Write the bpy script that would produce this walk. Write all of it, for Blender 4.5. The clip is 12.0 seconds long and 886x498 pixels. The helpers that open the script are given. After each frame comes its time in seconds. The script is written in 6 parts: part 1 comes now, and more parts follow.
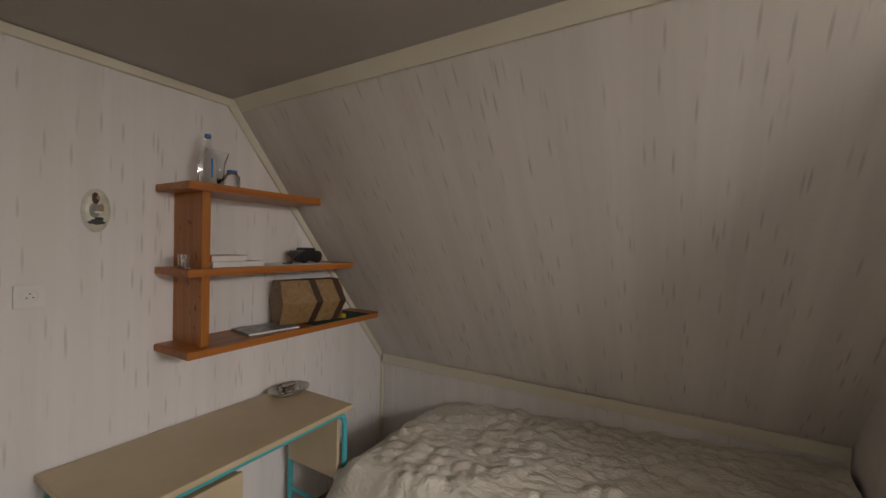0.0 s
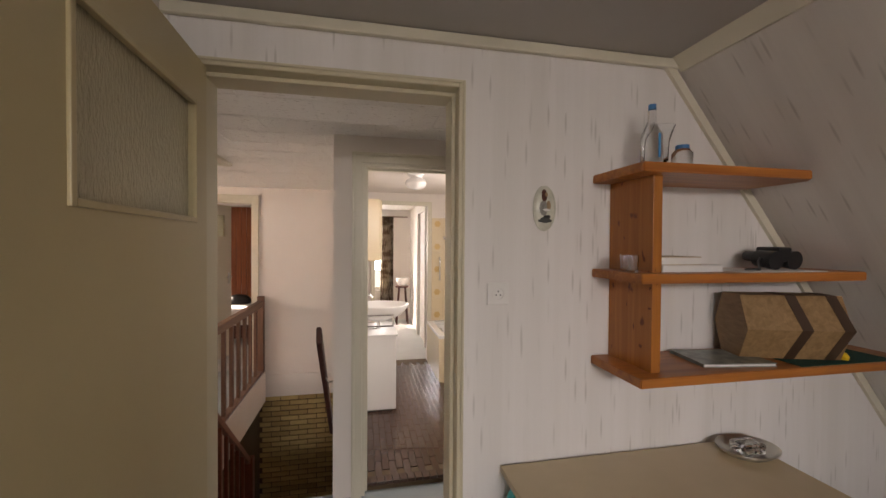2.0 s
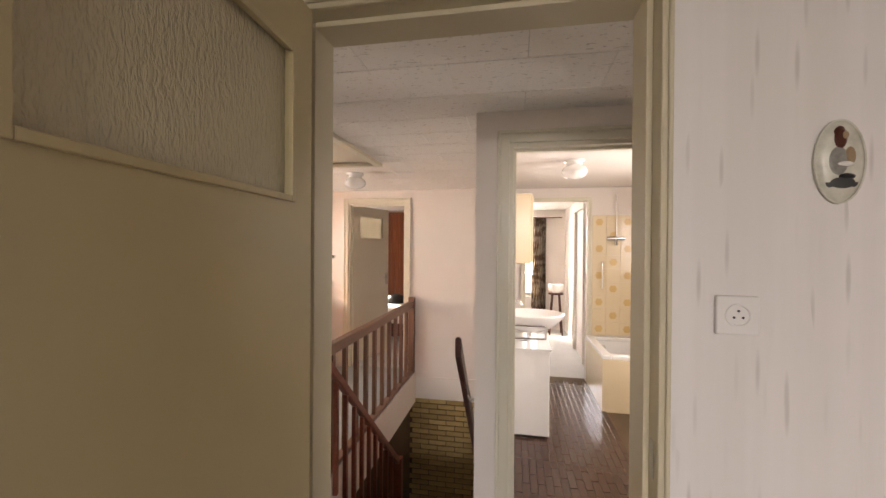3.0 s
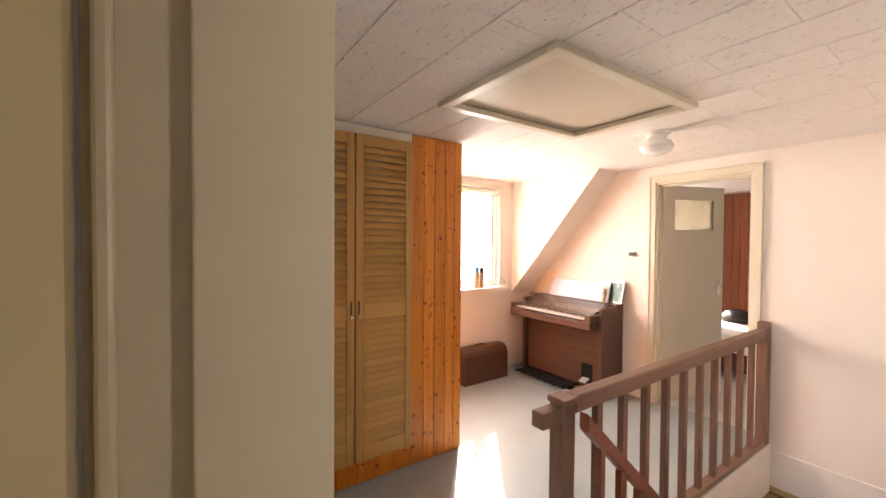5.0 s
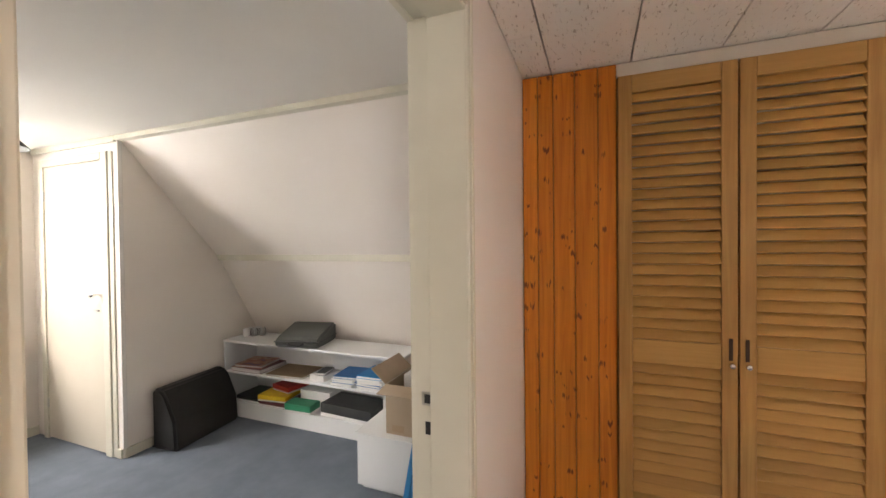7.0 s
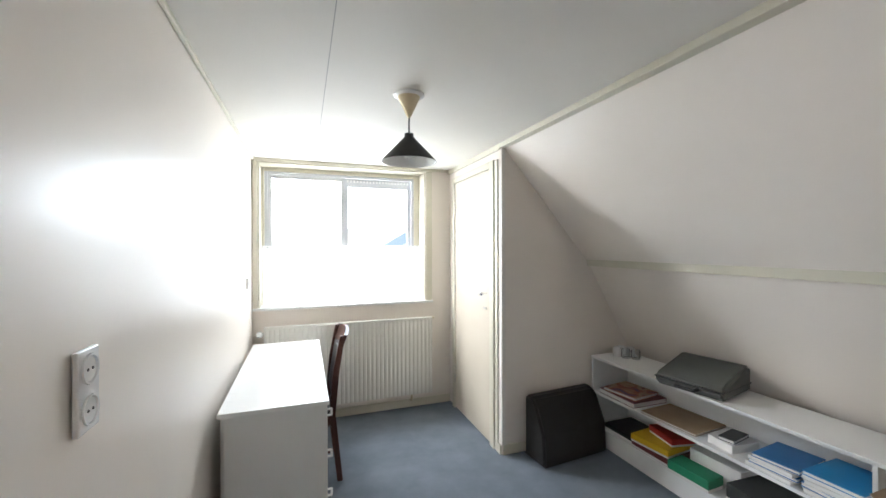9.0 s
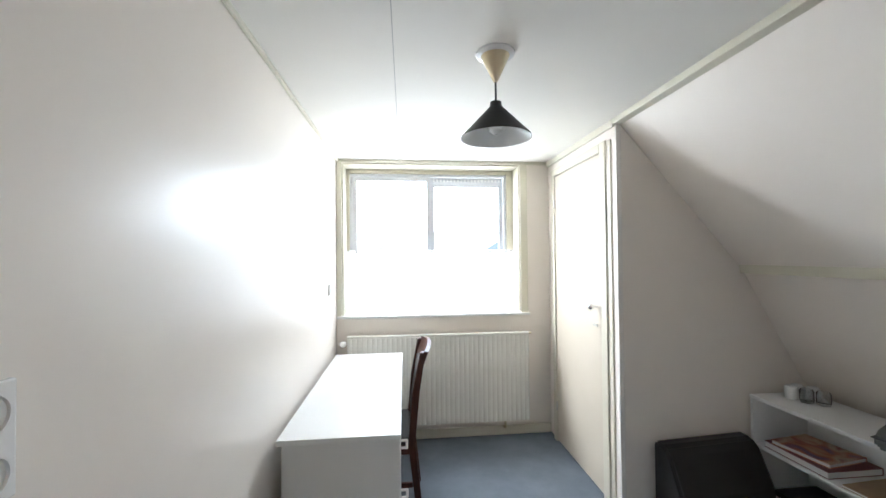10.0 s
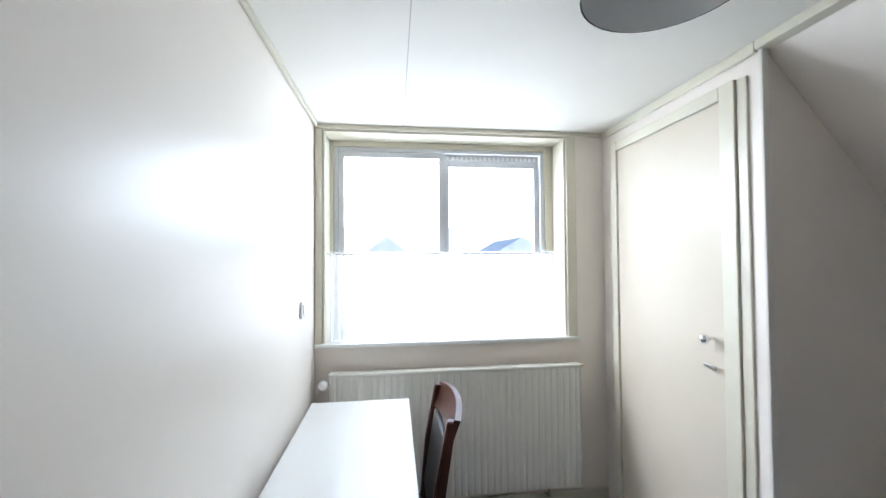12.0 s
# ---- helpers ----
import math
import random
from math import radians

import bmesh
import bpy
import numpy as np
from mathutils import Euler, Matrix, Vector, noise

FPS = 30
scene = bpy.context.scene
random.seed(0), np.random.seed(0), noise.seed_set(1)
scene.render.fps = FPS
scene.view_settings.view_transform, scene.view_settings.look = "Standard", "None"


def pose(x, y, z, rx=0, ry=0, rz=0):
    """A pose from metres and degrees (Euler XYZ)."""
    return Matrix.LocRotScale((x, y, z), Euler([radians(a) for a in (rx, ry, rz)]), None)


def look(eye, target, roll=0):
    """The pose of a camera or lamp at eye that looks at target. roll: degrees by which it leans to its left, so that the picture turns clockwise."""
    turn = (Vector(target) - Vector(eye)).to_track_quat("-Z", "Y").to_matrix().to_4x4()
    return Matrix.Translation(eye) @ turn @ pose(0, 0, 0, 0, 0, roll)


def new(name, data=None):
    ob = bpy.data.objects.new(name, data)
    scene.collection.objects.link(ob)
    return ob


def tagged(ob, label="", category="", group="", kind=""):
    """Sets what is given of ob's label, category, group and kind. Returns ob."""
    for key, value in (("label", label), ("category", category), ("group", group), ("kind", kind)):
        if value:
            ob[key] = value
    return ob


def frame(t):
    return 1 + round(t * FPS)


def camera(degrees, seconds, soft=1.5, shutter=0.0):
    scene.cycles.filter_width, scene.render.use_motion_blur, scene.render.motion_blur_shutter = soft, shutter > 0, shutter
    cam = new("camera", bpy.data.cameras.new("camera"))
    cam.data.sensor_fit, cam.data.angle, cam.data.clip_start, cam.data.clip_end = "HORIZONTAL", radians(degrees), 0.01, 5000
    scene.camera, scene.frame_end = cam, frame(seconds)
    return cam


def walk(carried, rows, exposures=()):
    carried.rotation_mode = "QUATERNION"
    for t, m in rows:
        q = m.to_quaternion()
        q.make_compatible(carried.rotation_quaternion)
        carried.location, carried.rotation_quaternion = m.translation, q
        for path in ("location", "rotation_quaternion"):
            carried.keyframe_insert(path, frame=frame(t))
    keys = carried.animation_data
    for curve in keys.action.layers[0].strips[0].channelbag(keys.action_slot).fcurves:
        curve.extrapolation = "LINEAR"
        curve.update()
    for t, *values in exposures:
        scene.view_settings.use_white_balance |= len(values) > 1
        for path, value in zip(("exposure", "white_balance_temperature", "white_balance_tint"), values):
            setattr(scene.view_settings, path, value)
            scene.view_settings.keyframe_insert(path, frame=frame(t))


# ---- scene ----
cam = camera(97.4, 12.0)
PATH = [
    (0, (-0.274, -1.854, 1.578), (1.45, -0.841, 1.557), 1.1),
    (0.5, (-0.343, -1.794, 1.573), (1.131, -0.442, 1.544), 1.0),
    (1, (-0.375, -1.69, 1.54), (0.778, -0.056, 1.52), 0.8),
    (1.5, (-0.314, -1.499, 1.547), (0.473, 0.34, 1.52), 0.6),
    (2, (-0.313, -1.299, 1.554), (0.087, 0.66, 1.524), 0.4),
    (2.5, (-0.306, -1.136, 1.524), (-0.296, 0.864, 1.503), 0.2),
    (2.7, (-0.289, -1.037, 1.518), (-0.432, 0.958, 1.5), 0.3),
    (4.3, (-0.357, -0.24, 1.482), (-1.605, 1.324, 1.468), 0.7),
    (4.5, (-0.379, -0.158, 1.514), (-1.754, 1.293, 1.483), 0.6),
    (5, (-0.472, 0.033, 1.494), (-2.123, 1.162, 1.454), 0.4),
    (5.5, (-0.607, 0.273, 1.516), (-2.47, 0.997, 1.466), 0.3),
    (6, (-0.714, 0.374, 1.49), (-2.699, 0.619, 1.446), 0.0),
    (6.5, (-0.909, 0.468, 1.488), (-2.89, 0.201, 1.436), -0.2),
    (7, (-1.004, 0.431, 1.487), (-2.868, -0.295, 1.459), -0.6),
    (7.5, (-1.14, 0.348, 1.474), (-2.754, -0.834, 1.456), -0.7),
    (7.7, (-1.225, 0.289, 1.47), (-2.716, -1.043, 1.453), -0.8),
    (9.3, (-1.45, -0.279, 1.516), (-1.937, -2.219, 1.519), -0.4),
    (9.5, (-1.512, -0.378, 1.503), (-1.882, -2.343, 1.519), -0.7),
    (10, (-1.497, -0.534, 1.476), (-1.694, -2.524, 1.512), -0.5),
    (10.5, (-1.468, -0.766, 1.441), (-1.577, -2.763, 1.489), -0.4),
    (11, (-1.459, -1.029, 1.469), (-1.543, -3.027, 1.511), -0.3),
    (11.5, (-1.472, -1.152, 1.465), (-1.589, -3.148, 1.511), -0.4),
    (12, (-1.407, -1.424, 1.485), (-1.654, -3.408, 1.532), -0.4),
]

EXPOSURES = [(0.0, 0.95, 7600, 17), (1.0, 0.86, 7600, 18), (2.4, 1.55, 7600, 20), (4.4, 2.1, 7600, 22), (5.5, 2.58, 7600, 23), (6.4, 2.66, 7450, 21), (7.4, 2.42, 7100, 17), (9.5, 2.24, 6200, 12), (10.6, 2.18, 6100, 12), (11.5, 1.84, 5950, 12), (12.0, 1.72, 5900, 12)]
walk(cam, [(t, look(eye, target, roll)) for t, eye, target, roll in PATH], EXPOSURES)

# ---- world, sun, window light and added fill ----
SUN_WAY = Vector((1.05, -0.85, -1.0)).normalized()
world = bpy.data.worlds.new("sky")
scene.world = world
world.use_nodes = True
sky = world.node_tree.nodes.new("ShaderNodeTexSky")
sky.sky_type, sky.sun_disc = "NISHITA", False
sky.sun_elevation = math.asin(-SUN_WAY.z)
sky.sun_rotation = math.atan2(-SUN_WAY.x, -SUN_WAY.y)
world.node_tree.links.new(sky.outputs[0], world.node_tree.nodes["Background"].inputs[0])
world.node_tree.nodes["Background"].inputs[1].default_value = 0.15
sun_data = bpy.data.lights.new("sun", "SUN")
sun_data.energy, sun_data.angle, sun_data.color = 5.0, radians(0.5), (1.0, 0.94, 0.85)
sun = new("sun", sun_data)
sun.matrix_world = look((0, 0, 30), Vector((0, 0, 30)) + SUN_WAY)


def window_light(name, eye, way, width, height, watts, color=(0.93, 0.96, 1.0)):
    data = bpy.data.lights.new(name, "AREA")
    data.shape, data.size, data.size_y, data.energy, data.color = "RECTANGLE", width, height, watts, color
    lamp = new(name, data)
    lamp.matrix_world = look(eye, Vector(eye) + Vector(way))
    return lamp


window_light("window_light_office", (-1.715, -4.02, 1.93), (0, 1, -0.5), 1.36, 0.52, 7.0, (0.86, 0.94, 1.0))
window_light("window_light_office_low", (-1.715, -4.02, 1.26), (0, 1, -0.1), 1.36, 0.46, 1.8, (0.86, 0.94, 1.0))
window_light("window_light_bedroom", (-0.25, -4.4, 2.38), (0.2, 1, -0.9), 1.6, 1.0, 66)
window_light("window_light_landing", (-4.02, 2.53, 1.6), (1, 0, -0.05), 1.4, 1.1, 13, (1.0, 0.97, 0.93))
# Added fill lamp that brightens bathroom and corridor; no window is seen there.
window_light("fill_light_bathroom", (1.38, 2.0, 1.55), (-1, -0.1, -0.1), 0.75, 0.75, 10)
window_light("window_light_front", (-0.3, 6.75, 1.6), (0, -1, -0.05), 1.1, 1.2, 22)
window_light("window_light_panel_room", (-3.72, 6.72, 1.6), (0, -1, -0.05), 0.5, 1.1, 9)


# ---- materials ----
def material(name, color, rough=0.6, metal=0.0, spec=0.5):
    m = bpy.data.materials.new(name)
    m.use_nodes = True
    b = m.node_tree.nodes["Principled BSDF"]
    b.inputs["Base Color"].default_value = (*color, 1)
    b.inputs["Roughness"].default_value, b.inputs["Metallic"].default_value = rough, metal
    b.inputs["Specular IOR Level"].default_value = spec
    return m


class Nodes:
    """Short hand for one material's node tree."""
    def __init__(self, m):
        self.m, self.t = m, m.node_tree
        self.bsdf = self.t.nodes["Principled BSDF"]
        self.obj = self.t.nodes.new("ShaderNodeTexCoord").outputs["Object"]

    def map(self, scale, rot=(0, 0, 0), src=None):
        n = self.t.nodes.new("ShaderNodeMapping")
        n.inputs["Scale"].default_value, n.inputs["Rotation"].default_value = scale, rot
        self.t.links.new(src or self.obj, n.inputs["Vector"])
        return n.outputs[0]

    def noise(self, scale, vec=None, detail=4.0, rough=0.55, distort=0.0):
        n = self.t.nodes.new("ShaderNodeTexNoise")
        n.inputs["Scale"].default_value, n.inputs["Detail"].default_value = scale, detail
        n.inputs["Roughness"].default_value, n.inputs["Distortion"].default_value = rough, distort
        self.t.links.new(vec or self.obj, n.inputs["Vector"])
        return n.outputs["Fac"]

    def voronoi(self, scale, vec=None, out="Distance"):
        n = self.t.nodes.new("ShaderNodeTexVoronoi")
        n.inputs["Scale"].default_value = scale
        self.t.links.new(vec or self.obj, n.inputs["Vector"])
        return n.outputs[out]

    def ramp(self, fac, *stops):
        n = self.t.nodes.new("ShaderNodeValToRGB")
        e = n.color_ramp.elements
        while len(e) < len(stops):
            e.new(0.5)
        for k, (pos, col) in zip(e, stops):
            k.position = pos
            k.color = (*col, 1) if len(col) == 3 else col
        self.t.links.new(fac, n.inputs[0])
        return n.outputs[0]

    def mix(self, fac, a, b, mode="MIX"):
        n = self.t.nodes.new("ShaderNodeMix")
        n.data_type, n.blend_type = "RGBA", mode
        for sock, v in ((n.inputs[0], fac), (n.inputs[6], a), (n.inputs[7], b)):
            if isinstance(v, (int, float)):
                sock.default_value = v
            elif isinstance(v, tuple):
                sock.default_value = (*v, 1)
            else:
                self.t.links.new(v, sock)
        return n.outputs[2]

    def random(self):
        return self.t.nodes.new("ShaderNodeObjectInfo").outputs["Random"]

    def color(self, c):
        self.t.links.new(c, self.bsdf.inputs["Base Color"])

    def rough(self, c):
        self.t.links.new(c, self.bsdf.inputs["Roughness"])

    def bump(self, height, strength=0.2, dist=0.01):
        n = self.t.nodes.new("ShaderNodeBump")
        n.inputs["Strength"].default_value, n.inputs["Distance"].default_value = strength, dist
        self.t.links.new(height, n.inputs["Height"])
        self.t.links.new(n.outputs[0], self.bsdf.inputs["Normal"])


def paint(name, a, b, rough=0.55, scale=3.0, fine=180.0, bump=0.06, spec=0.4):
    """Painted surface: two close tones in soft blotches, with a fine roller grain."""
    m = material(name, a, rough, 0, spec)
    n = Nodes(m)
    n.color(n.mix(n.ramp(n.noise(scale), (0.35, (0, 0, 0)), (0.7, (1, 1, 1))), a, b))
    n.bump(n.noise(fine, None, 2.0), bump, 0.004)
    return m


def wood(name, dark, light, axis="z", rough=0.45, grain=1.0, vary=0.25, spec=0.4):
    """Wood with long grain along one axis and a tone that differs from piece to piece."""
    m = material(name, light, rough, 0, spec)
    n = Nodes(m)
    s = {"x": (1.2, 26, 26), "y": (26, 1.2, 26), "z": (26, 26, 1.2)}[axis]
    g = n.noise(1.6 * grain, n.map(s), 5.0, 0.6, 0.6)
    base = n.mix(n.ramp(g, (0.32, (0, 0, 0)), (0.68, (1, 1, 1))), dark, light)
    soft = n.ramp(n.random(), (0.0, (1 - vary,) * 3), (1.0, (1, 1, 1)))
    n.color(n.mix(1.0, base, soft, "MULTIPLY"))
    n.bump(g, 0.12, 0.003)
    return m


def knotty_pine(name, dark, light):
    m = material(name, light, 0.4, 0, 0.45)
    n = Nodes(m)
    g = n.noise(1.4, n.map((26, 26, 1.0)), 5.0, 0.6, 1.2)
    base = n.mix(n.ramp(g, (0.3, (0, 0, 0)), (0.7, (1, 1, 1))), dark, light)
    sep, com = n.t.nodes.new("ShaderNodeSeparateXYZ"), n.t.nodes.new("ShaderNodeCombineXYZ")
    n.t.links.new(n.obj, sep.inputs[0])
    n.t.links.new(sep.outputs[1], com.inputs[0])
    n.t.links.new(sep.outputs[2], com.inputs[1])
    wob = n.mix(0.035, com.outputs[0], n.t.nodes.new("ShaderNodeTexNoise").outputs["Color"], "LINEAR_LIGHT")
    for scale, cut, r0, r1 in (((12.0, 9.0, 1.0), 0.48, 0.07, 0.13), ((22.0, 17.0, 1.0), 0.70, 0.07, 0.14)):
        d = n.voronoi(1.0, n.map(scale, src=wob))
        d.node.voronoi_dimensions = "2D"
        knots = n.ramp(d, (r0, (0.9, 0.9, 0.9)), (r1, (0, 0, 0)))
        gate = n.ramp(d.node.outputs["Color"], (cut, (0, 0, 0)), (cut + 0.02, (1, 1, 1)))
        base = n.mix(n.mix(1.0, knots, gate, "MULTIPLY"), base, (0.16, 0.034, 0.008))
    soft = n.ramp(n.random(), (0.0, (0.8, 0.76, 0.7)), (1.0, (1, 1, 1)))
    n.color(n.mix(1.0, base, soft, "MULTIPLY"))
    n.bump(g, 0.08, 0.003)
    return m


def wallpaper(name, base, tone, streak, rot=(0, 0, 0)):
    """Pale paper with thin broken upright dashes and faint uneven bands."""
    m = material(name, base, 0.75, 0, 0.25)
    n = Nodes(m)
    n.obj = n.map((1, 1, 1), rot)
    rot = (0, 0, 0)
    band = n.ramp(n.noise(1.0, n.map((11, 11, 0.25), rot), 3.0), (0.35, (0, 0, 0)), (0.65, (1, 1, 1)))
    c = n.mix(band, base, tone)
    dash = n.voronoi(1.0, n.map((74, 74, 7.5), rot))
    gate = n.ramp(dash.node.outputs["Color"], (0.72, (0, 0, 0)), (0.82, (1, 1, 1)))
    thin = n.mix(1.0, n.ramp(dash, (0.15, (1, 1, 1)), (0.42, (0, 0, 0))), gate, "MULTIPLY")
    dash2 = n.noise(1.0, n.map((46, 46, 4.0), rot), 2.0, 0.5)
    thin2 = n.ramp(dash2, (0.60, (0, 0, 0)), (0.80, (0.55, 0.55, 0.55)))
    c = n.mix(n.mix(0.35, thin, thin2, "ADD"), c, streak)
    n.color(c)
    n.bump(n.noise(1.0, n.map((120, 120, 12), rot), 3.0), 0.12, 0.003)
    return m


CREAM = paint("cream_gloss_paint", (0.70, 0.66, 0.54), (0.64, 0.60, 0.48), 0.35, 2.0, 90, 0.05, 0.5)
BEIGETRIM = paint("beige_trim_paint", (0.60, 0.54, 0.39), (0.55, 0.49, 0.345), 0.38, 2.0, 90, 0.05, 0.45)
DOORPAINT = paint("beige_door_paint", (0.53, 0.445, 0.26), (0.48, 0.40, 0.23), 0.35, 1.6, 70, 0.06, 0.5)
PALEDOOR = paint("pale_door_paint", (0.66, 0.59, 0.48), (0.62, 0.55, 0.44), 0.36, 1.6, 70, 0.05, 0.25)
WHITEWALL = paint("white_plaster_paint", (0.80, 0.76, 0.70), (0.76, 0.71, 0.65), 0.6, 1.3, 140, 0.10)
PINKWALL = paint("pinkish_white_paint", (0.81, 0.755, 0.705), (0.78, 0.715, 0.66), 0.6, 1.3, 140, 0.10)
OFFICEWALL = paint("white_satin_board", (0.86, 0.795, 0.72), (0.82, 0.75, 0.675), 0.33, 1.1, 60, 0.05, 0.33)
OFFICECEIL = paint("white_ceiling_board", (0.83, 0.80, 0.74), (0.80, 0.77, 0.71), 0.7, 1.2, 90, 0.04, 0.2)
# Ceiling base colour is darkened to stand in for shade overhead.
SHADECEIL = paint("shade_greyed_ceiling", (0.46, 0.44, 0.42), (0.42, 0.40, 0.38), 0.6, 1.5, 90, 0.04)
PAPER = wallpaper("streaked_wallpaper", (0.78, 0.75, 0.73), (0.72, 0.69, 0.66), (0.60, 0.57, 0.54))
# Same paper turned to the slope, its tones lowered to paint in shade.
SHADEDPAPER = wallpaper("streaked_wallpaper_shaded", (0.70, 0.66, 0.62), (0.64, 0.60, 0.56), (0.50, 0.46, 0.425), (0, radians(37.8), 0))
WHITEGLOSS = paint("white_laminate", (0.82, 0.82, 0.80), (0.79, 0.79, 0.77), 0.28, 2.0, 40, 0.02, 0.5)
CERAMIC = material("white_ceramic", (0.85, 0.84, 0.82), 0.12)
CHROME = material("chrome", (0.75, 0.75, 0.76), 0.16, 1.0)
BRASS = material("brushed_brass", (0.62, 0.54, 0.38), 0.35, 1.0)
STEEL = material("brushed_steel", (0.55, 0.53, 0.48), 0.32, 1.0)
BLACK = material("black_plastic", (0.015, 0.015, 0.017), 0.35)
DARKGREY = paint("dark_grey_shell", (0.055, 0.058, 0.055), (0.043, 0.046, 0.044), 0.45, 6.0, 240, 0.2)
PINE = knotty_pine("varnished_knotty_pine", (0.62, 0.175, 0.016), (0.84, 0.315, 0.034))
LOUVER = wood("louver_pine", (0.57, 0.325, 0.10), (0.63, 0.365, 0.12), "y", 0.45, 3.0, 0.15)
LOUVERV = wood("louver_pine_upright", (0.46, 0.24, 0.07), (0.62, 0.36, 0.12), "z", 0.45, 1.0, 0.12)
SHELFWOOD = wood("orange_stained_pine", (0.30, 0.085, 0.015), (0.50, 0.18, 0.035), "x", 0.38, 0.8, 0.1, 0.5)
SHELFUP = knotty_pine("orange_stained_pine_upright", (0.40, 0.13, 0.022), (0.56, 0.22, 0.045))
RAILWOOD = wood("brown_painted_rail", (0.20, 0.11, 0.075), (0.27, 0.155, 0.105), "y", 0.45, 1.0, 0.15)
POSTWOOD = wood("brown_painted_post", (0.18, 0.095, 0.065), (0.25, 0.14, 0.095), "z", 0.45, 1.0, 0.2)
REDRAIL = wood("red_brown_stair_paint", (0.19, 0.055, 0.032), (0.28, 0.09, 0.055), "y", 0.35, 1.0, 0.1)
DARKRAIL = wood("dark_red_brown_rail", (0.045, 0.014, 0.010), (0.085, 0.026, 0.018), "y", 0.35, 1.0, 0.1)
ORGANWOOD = wood("brown_organ_veneer", (0.105, 0.052, 0.038), (0.135, 0.072, 0.055), "x", 0.4, 0.7, 0.1)
CHAIRWOOD = wood("dark_mahogany", (0.05, 0.014, 0.009), (0.10, 0.03, 0.018), "z", 0.28, 1.0, 0.1)
PANELWOOD = wood("red_brown_panelling", (0.20, 0.05, 0.015), (0.32, 0.09, 0.025), "z", 0.4, 1.0, 0.2)
DESKTOP = paint("beige_desk_laminate", (0.56, 0.45, 0.29), (0.51, 0.405, 0.255), 0.35, 5.0, 200, 0.03, 0.5)
TURQ = material("turquoise_enamel", (0.05, 0.42, 0.46), 0.3)
GREENMAT = paint("dark_green_felt", (0.012, 0.06, 0.045), (0.01, 0.05, 0.038), 0.9, 8.0, 400, 0.2)
LEATHER = paint("brown_leatherette", (0.10, 0.045, 0.028), (0.075, 0.033, 0.021), 0.4, 7.0, 160, 0.25)
BLACKVINYL = paint("black_vinyl", (0.016, 0.015, 0.014), (0.022, 0.02, 0.019), 0.42, 6.0, 200, 0.2)
CARDBOARD = paint("cardboard", (0.42, 0.32, 0.22), (0.37, 0.28, 0.19), 0.85, 5.0, 120, 0.1)
LINO = paint("grey_blue_lino", (0.31, 0.355, 0.37), (0.265, 0.31, 0.325), 0.32, 2.2, 60, 0.05, 0.5)
CARPET = paint("blue_grey_carpet", (0.15, 0.176, 0.207), (0.192, 0.218, 0.25), 0.95, 5.0, 420, 0.6, 0.1)
DARKFLOOR = paint("brown_floor", (0.12, 0.09, 0.07), (0.16, 0.12, 0.09), 0.6, 3.0, 90, 0.1)
PALECARPET = paint("pale_carpet", (0.55, 0.56, 0.55), (0.5, 0.51, 0.5), 0.95, 4.0, 300, 0.5)
MORTAR = paint("dark_mortar", (0.12, 0.08, 0.045), (0.10, 0.065, 0.035), 0.9, 5.0, 200, 0.3)
BATHTILE = material("brown_glazed_tile", (0.062, 0.030, 0.019), 0.18)
FLOWERTILE = material("cream_tile", (0.74, 0.62, 0.42), 0.2)
FLOWER = paint("amber_tile_print", (0.66, 0.46, 0.22), (0.62, 0.42, 0.18), 0.2, 20, 90, 0.02)
PAPERWHITE = paint("white_paper", (0.78, 0.76, 0.73), (0.72, 0.70, 0.67), 0.8, 6, 100, 0.05)
BLUE = paint("blue_card", (0.04, 0.17, 0.40), (0.05, 0.2, 0.45), 0.45, 6, 90, 0.03)
BRIGHTBLUE = paint("bright_blue_enamel", (0.02, 0.24, 0.52), (0.03, 0.28, 0.58), 0.4, 3, 60, 0.03)
RED = material("red_card", (0.50, 0.03, 0.025), 0.45)
YELLOW = material("yellow_card", (0.72, 0.46, 0.02), 0.45)
GREEN = material("green_card", (0.02, 0.24, 0.12), 0.45)
MAROON = material("maroon_cover", (0.16, 0.03, 0.03), 0.4)
TAN = paint("tan_paper", (0.36, 0.26, 0.16), (0.32, 0.22, 0.13), 0.7, 9, 90, 0.05)
BOXTAN = wood("tan_basket_veneer", (0.22, 0.13, 0.055), (0.34, 0.21, 0.10), "y", 0.5, 1.2, 0.1)
BOXDARK = material("dark_brown_band", (0.05, 0.024, 0.012), 0.5)
RADIATOR = paint("radiator_enamel", (0.80, 0.78, 0.72), (0.76, 0.74, 0.68), 0.35, 3.0, 60, 0.02)
ALU = material("grey_window_frame", (0.58, 0.59, 0.61), 0.35, 0.2)

brick_m = material("yellow_brick", (0.40, 0.27, 0.10), 0.85)
_n = Nodes(brick_m)
_c = _n.mix(_n.noise(30), (0.47, 0.33, 0.13), (0.64, 0.48, 0.22))
_n.color(_n.mix(1.0, _c, _n.ramp(_n.random(), (0, (0.7, 0.66, 0.6)), (1, (1, 1, 1))), "MULTIPLY"))
_n.bump(_n.noise(160), 0.4, 0.004)

tile_m = material("fissured_ceiling_tile", (0.74, 0.70, 0.66), 0.85, 0, 0.2)
_n = Nodes(tile_m)
_f = _n.noise(1.0, _n.map((34, 110, 1)), 3.0, 0.5, 0.8)
_k = _n.ramp(_f, (0.62, (0, 0, 0)), (0.69, (1, 1, 1)))
_n.color(_n.mix(_k, _n.mix(_n.noise(2.0), (0.89, 0.865, 0.83), (0.86, 0.83, 0.795)), (0.54, 0.49, 0.45)))
